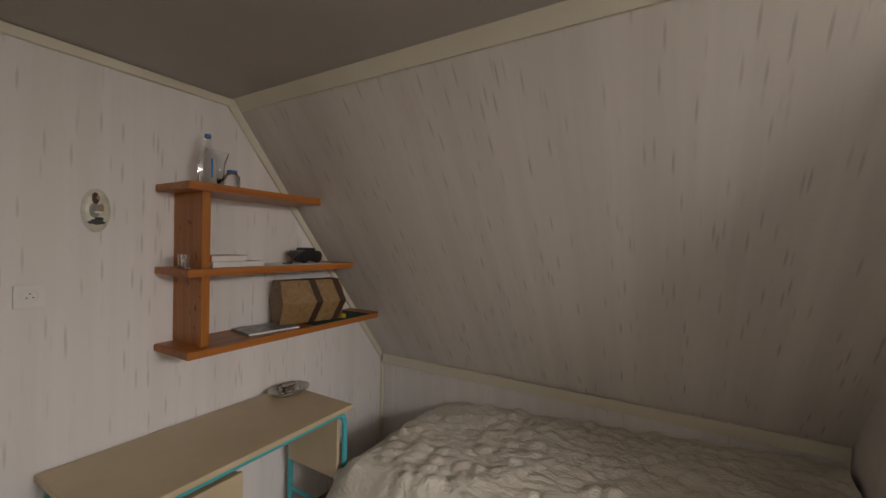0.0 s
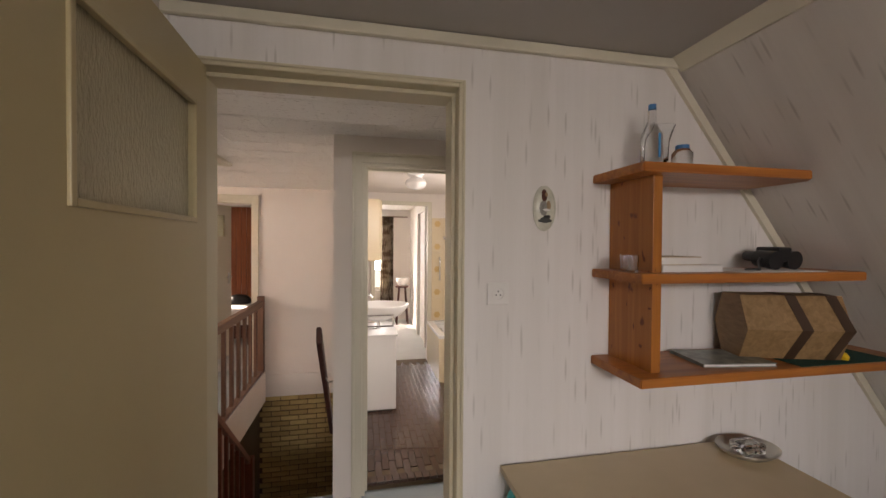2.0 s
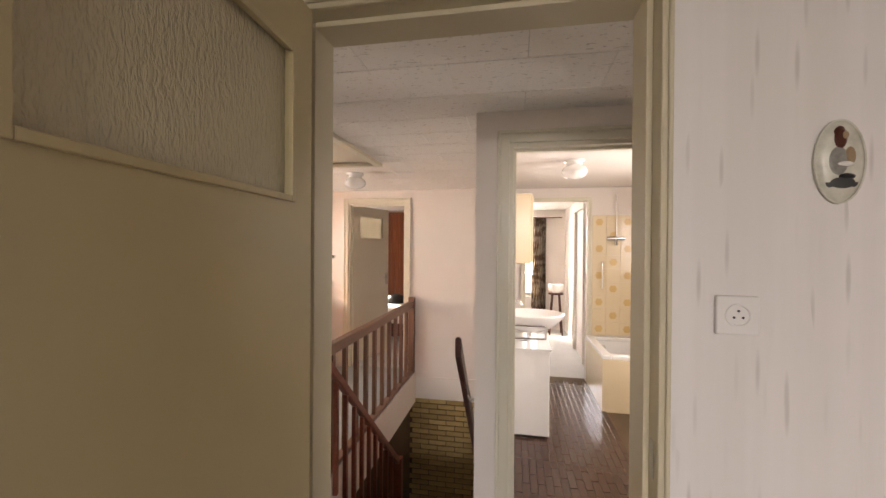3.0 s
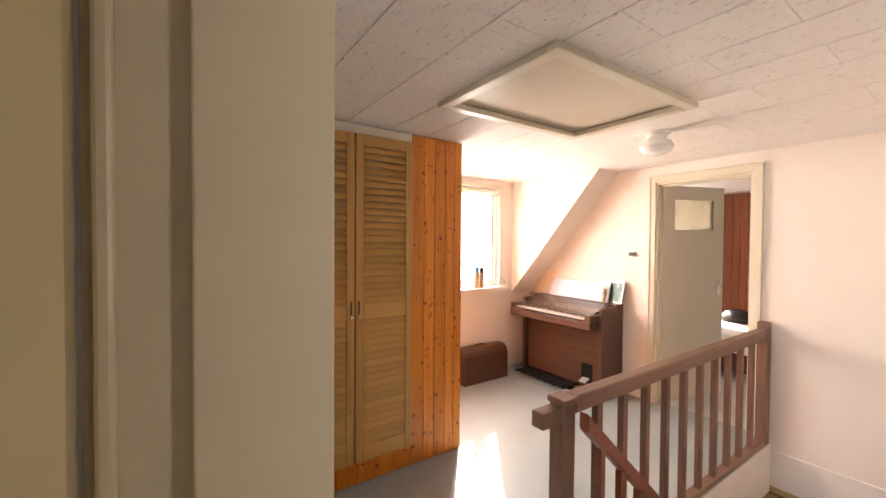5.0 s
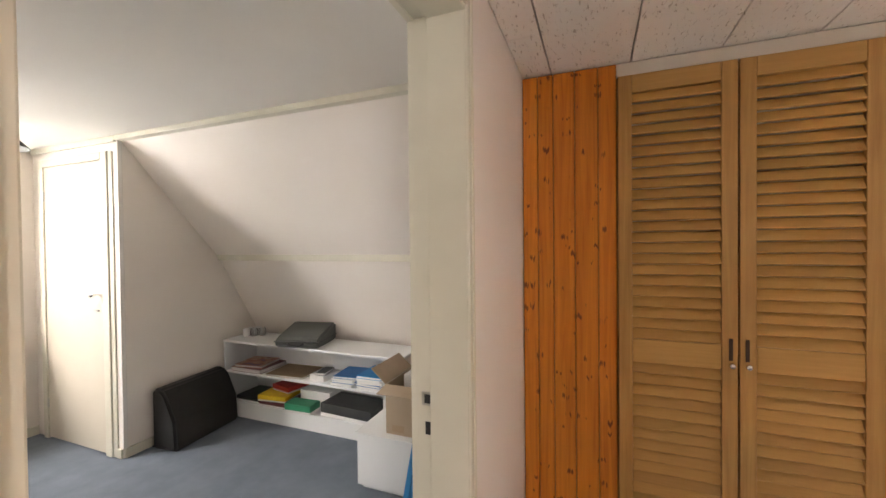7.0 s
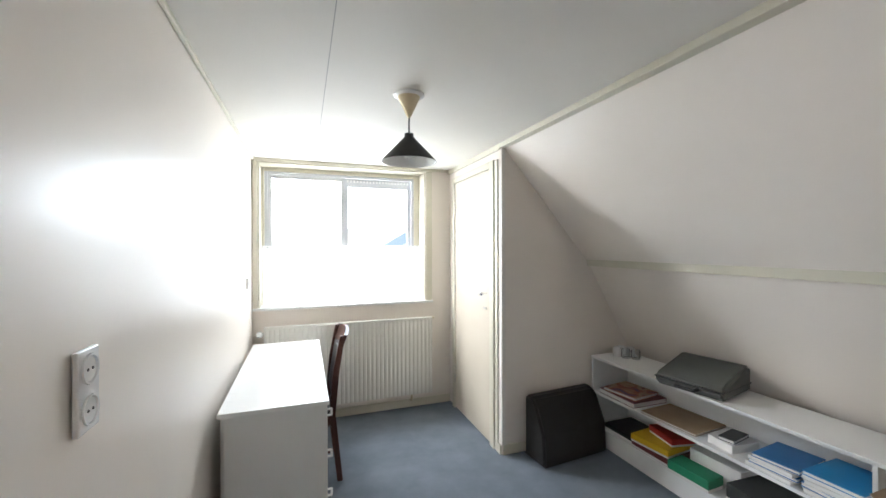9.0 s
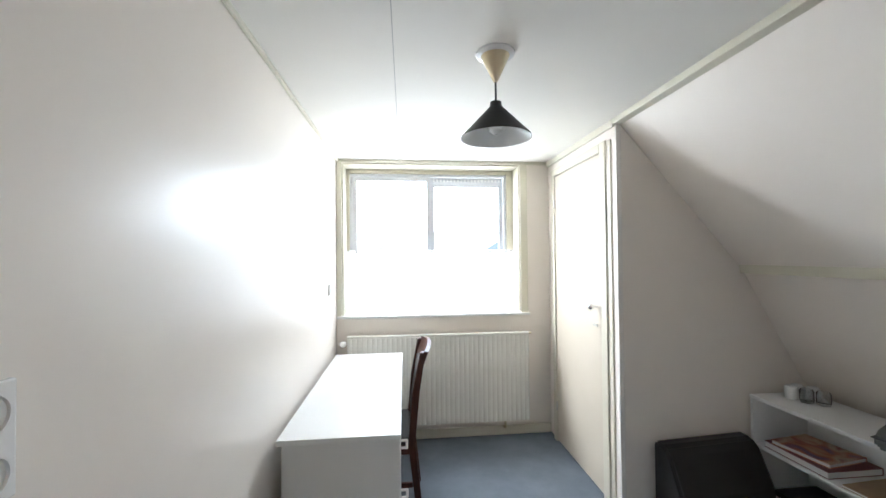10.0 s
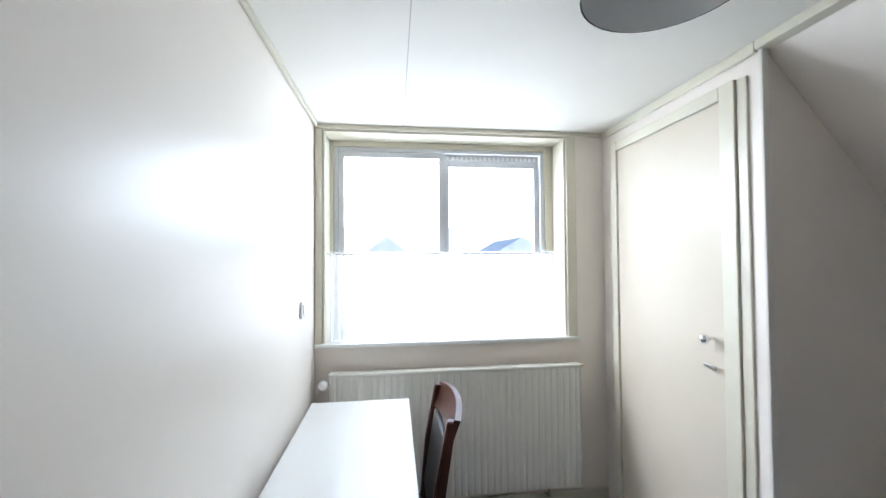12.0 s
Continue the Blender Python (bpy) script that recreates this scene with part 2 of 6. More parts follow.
_n.bump(_n.ramp(_f, (0.58, (1, 1, 1)), (0.66, (0, 0, 0))), 0.5, 0.004)

quilt_m = material("cream_quilt_cover", (0.66, 0.62, 0.52), 0.85, 0, 0.2)
_n = Nodes(quilt_m)
_w = _n.noise(9.0, None, 3.0, 0.6, 1.5)
_n.color(_n.mix(_w, (0.80, 0.76, 0.66), (0.68, 0.64, 0.54)))
_n.bump(_n.noise(26.0, _n.map((1, 0.6, 1), (0, 0, 0.7)), 2.0, 0.5, 2.0), 0.55, 0.02)

glass_m = material("clear_glass", (0.95, 0.97, 0.97), 0.02)
glass_m.node_tree.nodes["Principled BSDF"].inputs["Transmission Weight"].default_value = 1.0
bottle_m = material("bottle_glass", (0.95, 0.97, 0.98), 0.03)
bottle_m.node_tree.nodes["Principled BSDF"].inputs["Transmission Weight"].default_value = 1.0
figured_m = material("figured_glass", (0.80, 0.73, 0.52), 0.16)
_n = Nodes(figured_m)
_n.bsdf.inputs["Transmission Weight"].default_value = 0.35
_n.bump(_n.noise(1.0, _n.map((130, 130, 40)), 2.0, 0.6, 0.6), 0.6, 0.010)

lace_m = material("lace_curtain", (0.86, 0.86, 0.86), 0.9, 0, 0.1)
_n = Nodes(lace_m)
_tr = _n.t.nodes.new("ShaderNodeBsdfTransparent")
_tl = _n.t.nodes.new("ShaderNodeBsdfTranslucent")
_tl.inputs[0].default_value = (0.92, 0.92, 0.92, 1)
_a = _n.t.nodes.new("ShaderNodeMixShader")
_b = _n.t.nodes.new("ShaderNodeMixShader")
_a.inputs[0].default_value, _b.inputs[0].default_value = 0.55, 0.38
_n.t.links.new(_n.bsdf.outputs[0], _a.inputs[1])
_n.t.links.new(_tl.outputs[0], _a.inputs[2])
_n.t.links.new(_a.outputs[0], _b.inputs[1])
_n.t.links.new(_tr.outputs[0], _b.inputs[2])
_n.t.links.new(_b.outputs[0], _n.t.nodes["Material Output"].inputs[0])

drape_m = material("patterned_drape", (0.25, 0.19, 0.14), 0.9, 0, 0.1)
_n = Nodes(drape_m)
_n.color(_n.mix(_n.ramp(_n.noise(9), (0.42, (0, 0, 0)), (0.58, (1, 1, 1))), (0.17, 0.12, 0.085), (0.48, 0.42, 0.35)))


# ---- mesh tools ----
def box(bm, x0, x1, y0, y1, z0, z1, bevel=0.0, m=None):
    v = bmesh.ops.create_cube(bm, size=1.0)["verts"]
    bmesh.ops.scale(bm, vec=(x1 - x0, y1 - y0, z1 - z0), verts=v)
    bmesh.ops.translate(bm, vec=((x0 + x1) / 2, (y0 + y1) / 2, (z0 + z1) / 2), verts=v)
    if bevel:
        es = list({e for q in v for e in q.link_edges})
        r = bmesh.ops.bevel(bm, geom=es, offset=bevel, segments=2, affect="EDGES", profile=0.5)
        v = list({q for f in r["faces"] for q in f.verts} | {q for q in v if q.is_valid})
    if m is not None:
        bmesh.ops.transform(bm, matrix=m, verts=v)
    return v


def prism(bm, pts, axis, a, b):
    """A polygon in the plane across one axis, drawn out from a to b along it."""
    def at(p, w):
        return {"x": (w, p[0], p[1]), "y": (p[0], w, p[1]), "z": (p[0], p[1], w)}[axis]
    lo, hi = [bm.verts.new(at(p, a)) for p in pts], [bm.verts.new(at(p, b)) for p in pts]
    n = len(pts)
    fs = [bm.faces.new(lo), bm.faces.new(list(reversed(hi)))]
    fs += [bm.faces.new((lo[(i + 1) % n], lo[i], hi[i], hi[(i + 1) % n])) for i in range(n)]
    bmesh.ops.recalc_face_normals(bm, faces=fs)
    return lo + hi


def tube(bm, p, q, r, r2=None, seg=16):
    p, q = Vector(p), Vector(q)
    res = bmesh.ops.create_cone(bm, cap_ends=True, segments=seg, radius1=r, radius2=r if r2 is None else r2, depth=(q - p).length)
    rot = (q - p).to_track_quat("Z", "Y").to_matrix().to_4x4()
    bmesh.ops.transform(bm, matrix=Matrix.Translation((p + q) / 2) @ rot, verts=res["verts"])
    return res["verts"]


def lathe(bm, profile, center, seg=28, squash=(1, 1)):
    """A turned shape: (radius, height) rows round the upright through center."""
    rings = []
    for r, z in profile:
        if r < 1e-5:
            rings.append([bm.verts.new((center[0], center[1], center[2] + z))])
        else:
            rings.append([bm.verts.new((center[0] + r * squash[0] * math.cos(2 * math.pi * i / seg), center[1] + r * squash[1] * math.sin(2 * math.pi * i / seg), center[2] + z)) for i in range(seg)])
    for a, b in zip(rings, rings[1:]):
        for i in range(seg):
            j = (i + 1) % seg
            if len(a) == 1 and len(b) > 1:
                bm.faces.new((a[0], b[j], b[i]))
            elif len(b) == 1 and len(a) > 1:
                bm.faces.new((a[i], a[j], b[0]))
            elif len(a) > 1:
                bm.faces.new((a[i], a[j], b[j], b[i]))


def bent(bm, pts, r, seg=10):
    """A round pipe through points."""
    for p, q in zip(pts, pts[1:]):
        tube(bm, p, q, r, seg=seg)
    for p in pts[1:-1]:
        s = bmesh.ops.create_uvsphere(bm, u_segments=seg, v_segments=6, radius=r)
        bmesh.ops.translate(bm, vec=p, verts=s["verts"])


def mesh_of(name, bm, mat, smooth=False):
    me = bpy.data.meshes.new(name)
    bm.to_mesh(me)
    bm.free()
    me.materials.append(mat)
    if smooth:
        me.shade_smooth()
        me.set_sharp_from_angle(angle=radians(40))
    return me


def thing(name, base, label, category, group=""):
    e = new(name)
    e.empty_display_size = 0.1
    e.location = base
    return tagged(e, label, category, group)


def part(name, bm, mat, parent, label="", smooth=False):
    ob = new(name, mesh_of(name, bm, mat, smooth))
    ob.parent = parent
    if parent.type == "EMPTY":
        ob.matrix_parent_inverse = Matrix.Translation(parent.location).inverted()
    if label:
        ob["label"] = label
    return ob


def single(name, bm, mat, label, category, group="", smooth=False):
    return tagged(new(name, mesh_of(name, bm, mat, smooth)), label, category, group)


def structure(name, bm, mat, label="", smooth=False):
    return tagged(new(name, mesh_of(name, bm, mat, smooth)), label, name.split("_")[0], "", "structure")


def boxes(*rows, bevel=0.0):
    bm = bmesh.new()
    for r in rows:
        box(bm, *r, bevel=bevel)
    return bm


def boxpart(name, dims, mat, parent, label="", bevel=0.003):
    return part(name, boxes(dims, bevel=bevel), mat, parent, label)


# ---- large structure ----
CEIL, LAND = 2.26, 2.20          # ceiling heights of the rooms and of the landing
FAR, BATH = 3.70, 1.114          # far wall of the landing, bathroom front wall

# floors
structure("floor_bedroom", boxes((-0.95, 2.6, -4.0, 0.06, -0.2, 0)), DARKFLOOR, "brown floor of the small bedroom")
structure("floor_office", boxes((-4.3, -0.95, -4.0, 0.06, -0.2, 0)), CARPET, "blue-grey carpet of the study")
structure("floor_landing", boxes((-4.3, -1.47, 0.06, 3.78, -0.2, 0), (-1.47, 2.2, 0.06, 1.16, -0.2, 0)), LINO, "pale grey-blue lino of the landing")
structure("floor_bathroom", boxes((-0.45, 1.6, 1.16, 3.78, -0.2, 0.023)), MORTAR, "dark grout bed of the bathroom")
structure("floor_front_room", boxes((-0.60, 2.6, 3.78, 7.0, -0.2, 0)), PALECARPET, "pale carpet of the front bedroom")
structure("floor_panel_room", boxes((-4.3, -0.60, 3.78, 7.0, -0.2, 0)), PALECARPET, "pale carpet of the panelled room")
structure("floor_lower", boxes((-3.5, 0.5, 0.3, 4.6, -2.8, -2.6)), DARKFLOOR, "brown floor at the foot of the stairs")

# wall between the two rooms and the landing, with two door openings
structure("wall_doors_bedroom", boxes((0.023, 2.6, 0, 0.07, 0, 2.4), (-0.90, -0.831, 0, 0.07, 0, 2.4), (-0.831, 0.023, 0, 0.07, 2.103, 2.4)), PAPER, "white streaked wallpaper on the door wall")
structure("wall_doors_landing", boxes((0.023, 2.2, 0.07, 0.14, 0, 2.4), (-1.084, -0.831, 0.07, 0.14, 0, 2.4), (-0.831, 0.023, 0.07, 0.14, 2.103, 2.4),
                                      (-4.2, -1.938, 0.07, 0.14, 0, 2.4), (-1.938, -1.084, 0.07, 0.14, 2.084, 2.4)), PINKWALL, "white painted landing wall")
structure("wall_doors_office", boxes((-1.084, -0.90, 0, 0.07, 0, 2.4), (-4.2, -1.938, 0, 0.07, 0, 2.4), (-1.938, -1.084, 0, 0.07, 2.084, 2.4)), OFFICEWALL, "white painted study wall")
# party wall
structure("wall_party_bedroom", boxes((-0.925, -0.895, -3.72, 0, 0, 2.4)), PAPER, "white streaked wallpaper on the party wall")
structure("wall_party_office", boxes((-0.955, -0.925, -3.74, 0, 0, 2.4)), OFFICEWALL, "smooth white board wall of the study")


def window_wall(x0, x1, a, b, z0, z1, y0, y1):
    return boxes((x0, a, y0, y1, 0, 2.4), (b, x1, y0, y1, 0, 2.4), (a, b, y0, y1, 0, z0), (a, b, y0, y1, z1, 2.4))


structure("wall_window_office", window_wall(-2.9, -0.925, -2.465, -0.995, 0.975, 2.235, -3.98, -3.72), OFFICEWALL, "white painted wall below the study window")
structure("wall_window_bedroom", window_wall(-0.925, 1.1, -0.7, 0.65, 0.975, 2.2, -3.90, -3.72), PAPER, "papered window wall of the bedroom")
# cupboard walls under the roof
structure("wall_cupboard_office", boxes((-3.0, -2.71, -2.715, -2.657, 0, 2.4), (-4.1, -3.0, -2.715, -2.657, 0, 2.0)), OFFICEWALL, "white painted cupboard side under the roof")
structure("wall_cupboard_front", boxes((-2.77, -2.712, -2.816, -2.715, 0, 2.4), (-2.77, -2.712, -3.72, -3.545, 0, 2.4), (-2.77, -2.712, -3.545, -2.816, 2.105, 2.4)), OFFICEWALL, "white painted cupboard front")
structure("wall_cupboard_bedroom", boxes((0.84, 2.3, -2.60, -2.526, 0, 2.4), (0.84, 0.90, -3.72, -2.60, 0, 2.4)), PAPER, "papered cupboard wall of the bedroom")

# roof slopes
def slope(name, pts, y0, y1, mat, label):
    bm = bmesh.new()
    prism(bm, pts, "y", y0, y1)
    return structure(name, bm, mat, label)


slope("wall_slope_bedroom", [(0.844, CEIL), (2.015, 0.748), (2.12, 0.80), (0.95, 2.34)], -2.55, 0.0, SHADEDPAPER, "sloping attic wall with streaked wallpaper, darkened for shade")
structure("wall_knee_bedroom", boxes((2.015, 2.08, -2.55, 0, 0, 0.75)), PAPER, "low papered knee wall beside the bed")
slope("wall_slope_office", [(-2.71, CEIL), (-3.485, 1.385), (-3.92, 0.62), (-3.92, 0), (-4.05, 0), (-4.05, 0.66), (-3.58, 1.45), (-2.80, 2.36)], -2.66, 0.0, OFFICEWALL, "sloping white attic wall of the study")
slope("wall_slope_landing", [(-2.71, LAND), (-3.95, 0.78), (-3.95, 0.55), (-4.05, 0.55), (-4.05, 0.80), (-2.78, 2.30)], 3.42, FAR, PINKWALL, "sloping strip of roof beside the dormer")
slope("wall_slope_closet", [(-2.78, LAND), (-4.0, 0.78), (-4.1, 0.80), (-2.88, 2.30)], 0.14, 1.70, PINKWALL, "sloping roof behind the closet")

# landing shell
WY0, WY1, WZ0, WZ1 = 1.80, 3.15, 0.98, 2.10
structure("wall_dormer", boxes((-3.95, -3.87, 0.14, WY0, 0, 2.4), (-3.95, -3.87, WY1, FAR, 0, 2.4), (-3.95, -3.87, WY0, WY1, 0, WZ0), (-3.95, -3.87, WY0, WY1, WZ1, 2.4)), PINKWALL, "white painted dormer wall")
bm = bmesh.new()
prism(bm, [(-3.87, 0.88), (-2.71, LAND), (-2.71, 2.3), (-3.87, 2.3)], "y", 3.36, 3.42)
structure("wall_cheek", bm, PINKWALL, "white triangular cheek of the dormer")
structure("wall_far", boxes((-4.1, -2.337, FAR, FAR + 0.08, 0, 2.4), (-1.60, -0.49, FAR, FAR + 0.08, -0.315, 2.4), (-2.337, -1.60, FAR, FAR + 0.08, 2.045, 2.4)), PINKWALL, "pinkish-white painted end wall of the landing")
structure("wall_bath_front", boxes((-0.49, -0.32, BATH, 1.19, -0.2, 2.4), (0.46, 2.2, BATH, 1.19, -0.2, 2.4), (-0.32, 0.46, BATH, 1.19, 2.035, 2.4)), PINKWALL, "painted front wall of the bathroom")
structure("wall_bath_side", boxes((-0.49, -0.43, 1.19, FAR, -2.6, 2.4)), PINKWALL, "painted wall between stairs and bathroom")
structure("wall_bath_far", boxes((-0.43, -0.17, FAR, FAR + 0.08, 0, 2.4), (0.50, 1.7, FAR, FAR + 0.08, 0, 2.4), (-0.17, 0.50, FAR, FAR + 0.08, 2.035, 2.4)), PINKWALL, "painted end wall of the bathroom")
# The opening in this wall is made up to hold the fill lamp.
structure("wall_bath_right", boxes((1.35, 1.42, 1.19, 1.6, 0, 2.4), (1.35, 1.42, 2.4, FAR, 0, 2.4), (1.35, 1.42, 1.6, 2.4, 0, 1.15), (1.35, 1.42, 1.6, 2.4, 1.95, 2.4)), FLOWERTILE, "cream wall of the bathroom")
structure("wall_corridor_end", boxes((2.2, 2.28, 0, 1.19, 0, 2.4)), PINKWALL, "painted end wall of the corridor")
structure("wall_stairs_lower", boxes((-1.60, -0.49, 3.716, 4.0, -2.6, -0.315), (-1.6, -1.53, 1.16, 3.7, -2.6, -0.36), (-1.53, -0.49, 1.08, 1.16, -2.6, -0.2)), MORTAR, "dark mortar bed of the brick stairwell wall")
structure("trim_stairwell", boxes((-1.53, -1.462, 1.16, FAR - 0.013, -0.36, -0.001), (-1.50, -0.49, FAR - 0.012, FAR, -0.315, -0.05)), PINKWALL, "white board along the edge of the stairwell")
structure("wall_front_far", boxes((-0.6, -0.55, 6.6, 6.68, 0, 2.4), (0.12, 2.6, 6.6, 6.68, 0, 2.4), (-0.55, 0.12, 6.6, 6.68, 0, 0.6), (-0.55, 0.12, 6.6, 6.68, 2.1, 2.4)), PINKWALL, "pinkish wall of the front bedroom")
structure("wall_front_sides", boxes((0.62, 0.70, 3.78, 6.6, 0, 2.4), (-0.68, -0.60, 3.78, 6.68, 0, 2.4)), PINKWALL, "pinkish side walls of the front bedroom")
structure("wall_panel_room", boxes((-4.1, -4.0, 6.6, 6.68, 0, 2.4), (-3.45, -0.68, 6.6, 6.68, 0, 2.4), (-4.0, -3.45, 6.6, 6.68, 0, 0.9), (-4.0, -3.45, 6.6, 6.68, 2.1, 2.4), (-4.1, -4.02, 3.78, 6.6, 0, 2.4)), PINKWALL, "plain walls of the panelled room")

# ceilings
structure("ceiling_bedroom", boxes((-0.925, 1.0, -3.9, 0, CEIL, 2.4)), SHADECEIL, "smooth ceiling of the bedroom, greyed in colour for shade")
structure("ceiling_office", boxes((-2.9, -0.925, -3.9, 0, CEIL, 2.4)), OFFICECEIL, "smooth white board ceiling of the study")
bm = bmesh.new()
hx0, hx1, hy0, hy1 = -2.107, -1.40, 1.155, 2.172       # attic hatch opening
rows_y = [0.14, 0.262, 0.567, 0.872, hy0, 1.42, 1.68, 1.93, hy1, 2.56, 2.95, 3.26, 3.54, FAR]
for k, (ya, yb) in enumerate(zip(rows_y, rows_y[1:])):
    cuts = sorted({-3.95, hx0, hx1, 2.2} | {-3.6 + 0.61 * i + (0.3 if k % 2 else 0) for i in range(10)})
    for xa, xb in zip(cuts, cuts[1:]):
        if (hx0 <= xa < hx1 and hy0 <= ya < hy1) or (xa >= -0.5 and ya >= 1.1):
            continue
        box(bm, xa + 0.0012, xb - 0.0012, ya + 0.003, yb - 0.003, LAND, LAND + 0.02)
structure("ceiling_landing", bm, tile_m, "white fissured ceiling tiles of the landing")
structure("ceiling_seam", boxes((-1.4615, -1.4585, -3.69, -0.02, CEIL - 0.0015, CEIL + 0.01)), SHADECEIL, "fine joint between the ceiling boards")
structure("ceiling_void", boxes((-3.95, hx0, 0.1, FAR, LAND + 0.03, 2.42), (hx1, 2.2, 0.1, FAR, LAND + 0.03, 2.42), (hx0, hx1, 0.1, hy0, LAND + 0.03, 2.42), (hx0, hx1, hy1, FAR, LAND + 0.03, 2.42)), SHADECEIL, "boards above the landing ceiling")
structure("ceiling_bathroom", boxes((-0.43, 1.4, 1.19, FAR, LAND - 0.01, LAND + 0.02)), PINKWALL, "white painted bathroom ceiling")
structure("ceiling_front", boxes((-4.1, 2.6, 3.78, 6.68, 2.22, 2.4)), WHITEWALL, "white ceiling of the front rooms")
# Unseen slabs over and beside the rooms, added to keep sky light out.
structure("ceiling_roof", boxes((-4.4, 2.8, -4.0, 6.8, 2.45, 2.55), (-4.6, -4.3, -4.0, 0.1, 0, 2.5), (2.6, 2.8, -4.0, 6.8, -0.2, 2.5)), DARKFLOOR, "unseen boards above and beside the rooms that block the sky")
structure("ground", boxes((-900, 900, -900, 900, -2.9, -2.82)), paint("pale_paving", (0.36, 0.35, 0.30), (0.30, 0.31, 0.24), 0.9, 0.2, 20, 0.1), "ground around the house")


# ---- trim: ceiling mouldings, casings, skirting ----
def trim(name, rows, mat=CREAM, bevel=0.004, label="cream painted wooden trim"):
    return structure(name, boxes(*rows, bevel=bevel), mat, label)


trim("trim_bedroom_ceiling", [(-0.895, 0.86, -0.024, -0.001, 2.222, CEIL - 0.002)], label="cream ceiling moulding above the door wall")
bm = bmesh.new()
prism(bm, [(0.826, CEIL), (0.853, CEIL), (0.882, 2.214), (0.864, 2.210)], "y", -2.52, -0.02)
structure("trim_slope_top", bm, CREAM, "cream moulding where slope meets ceiling")
bm = bmesh.new()
w = Vector((2.015 - 0.844, 0.748 - CEIL)).normalized()
prism(bm, [(0.844, CEIL - 0.03), (0.844 - 0.05 * 0.8, CEIL - 0.03), (2.015 - 0.042, 0.75), (2.012, 0.75)], "y", -0.016, -0.001)
structure("trim_slope_end", bm, CREAM, "cream batten along the slope on the wall")
trim("trim_knee", [(1.985, 2.013, -2.52, -0.02, 0.70, 0.765)], label="cream rail along the knee wall")
trim("trim_knee_corner", [(1.99, 2.013, -0.02, -0.001, 0.0, 0.70)])


def casing(name, x0, x1, top, y, out, w=0.062, d=0.02, step=0.008, mat=CREAM):
    """Door casing on a wall across y: two uprights and a head, in two steps."""
    s = 1 if out > 0 else -1
    ya, yb = sorted((y + s * 0.001, y + s * d))
    yc, yd = sorted((y + s * d, y + s * (d + step)))
    rows = [(x0 - w, x0, ya, yb, 0, top + w), (x1, x1 + w, ya, yb, 0, top + w), (x0, x1, ya, yb, top, top + w)]
    e = min(0.018, w * 0.45)
    rows += [(x0 - w, x0 - w + e, yc, yd, 0, top + w), (x1 + w - e, x1 + w, yc, yd, 0, top + w), (x0 - w + e, x1 + w - e, yc, yd, top + w - e, top + w)]
    return trim(name, rows, mat, bevel=0.003, label="cream painted door casing")


def lining(name, x0, x1, top, y0, y1, mat=CREAM):
    rows = [(x0, x0 + 0.022, y0, y1, 0, top), (x1 - 0.022, x1, y0, y1, 0, top), (x0 + 0.022, x1 - 0.022, y0, y1, top - 0.022, top)]
    mid = y0 + 0.045
    rows += [(x0 + 0.022, x0 + 0.036, mid, y1 - 0.004, 0, top - 0.022), (x1 - 0.036, x1 - 0.022, mid, y1 - 0.004, 0, top - 0.022), (x0 + 0.036, x1 - 0.036, mid, y1 - 0.004, top - 0.036, top - 0.022)]
    return trim(name, rows, mat, bevel=0.002, label="cream painted door lining with a rebate")


casing("trim_casing_bedroom", -0.80, 0.002, 2.083, 0, -1, w=0.022, d=0.012, step=0.007, mat=BEIGETRIM)
casing("trim_casing_bedroom_out", -0.835, 0.027, 2.100, 0.14, 1, 0.058, 0.010, 0.004)
lining("trim_lining_bedroom", -0.833, 0.025, 2.105, -0.003, 0.148, BEIGETRIM)
casing("trim_casing_office", -1.905, -1.105, 2.06, 0.14, 1, 0.032, 0.010, 0.004)
lining("trim_lining_office", -1.94, -1.082, 2.085, -0.004, 0.1475)
casing("trim_casing_office_in", -1.92, -1.12, 2.06, 0.0, -1)
casing("trim_casing_panel_room", -2.337, -1.60, 2.045, FAR, -1)
lining("trim_lining_panel_room", -2.339, -1.598, 2.047, FAR - 0.003, FAR + 0.085)
casing("trim_casing_bath", -0.32, 0.46, 2.035, BATH, -1)
lining("trim_lining_bath", -0.322, 0.462, 2.037, BATH - 0.003, 1.195)
casing("trim_casing_front", -0.17, 0.50, 2.035, FAR, -1, w=0.05)
trim("trim_office_slope", [(-2.745, -2.69, -2.655, -0.002, 2.224, CEIL - 0.002)], label="cream moulding where the study slope meets the ceiling")
bm = bmesh.new()
prism(bm, [(-3.462, 1.41), (-3.474, 1.36), (-3.50, 1.36), (-3.50, 1.41)], "y", -2.655, -0.002)
structure("trim_office_rail", bm, CREAM, "cream batten across the study slope")
trim("trim_office_ceiling", [(-2.708, -0.957, -3.718, -3.70, 2.235, CEIL - 0.001), (-2.708, -2.69, -3.70, -2.657, 2.215, CEIL - 0.001), (-0.975, -0.957, -3.70, -1.0, 2.24, CEIL - 0.001)], label="cream ceiling batten of the study")
trim("trim_cupboard_casing", [(-2.711, -2.690, -2.815, -2.745, 0, 2.160), (-2.711, -2.700, -2.744, -2.700, 0, 2.155), (-2.711, -2.690, -3.60, -3.545, 0, 2.160), (-2.711, -2.690, -3.545, -2.815, 2.105, 2.160)], label="cream casing round the cupboard door")
trim("trim_cupboard_corner", [(-2.735, -2.705, -2.655, -2.640, 0.07, 2.24)], WHITEWALL, label="white corner batten")
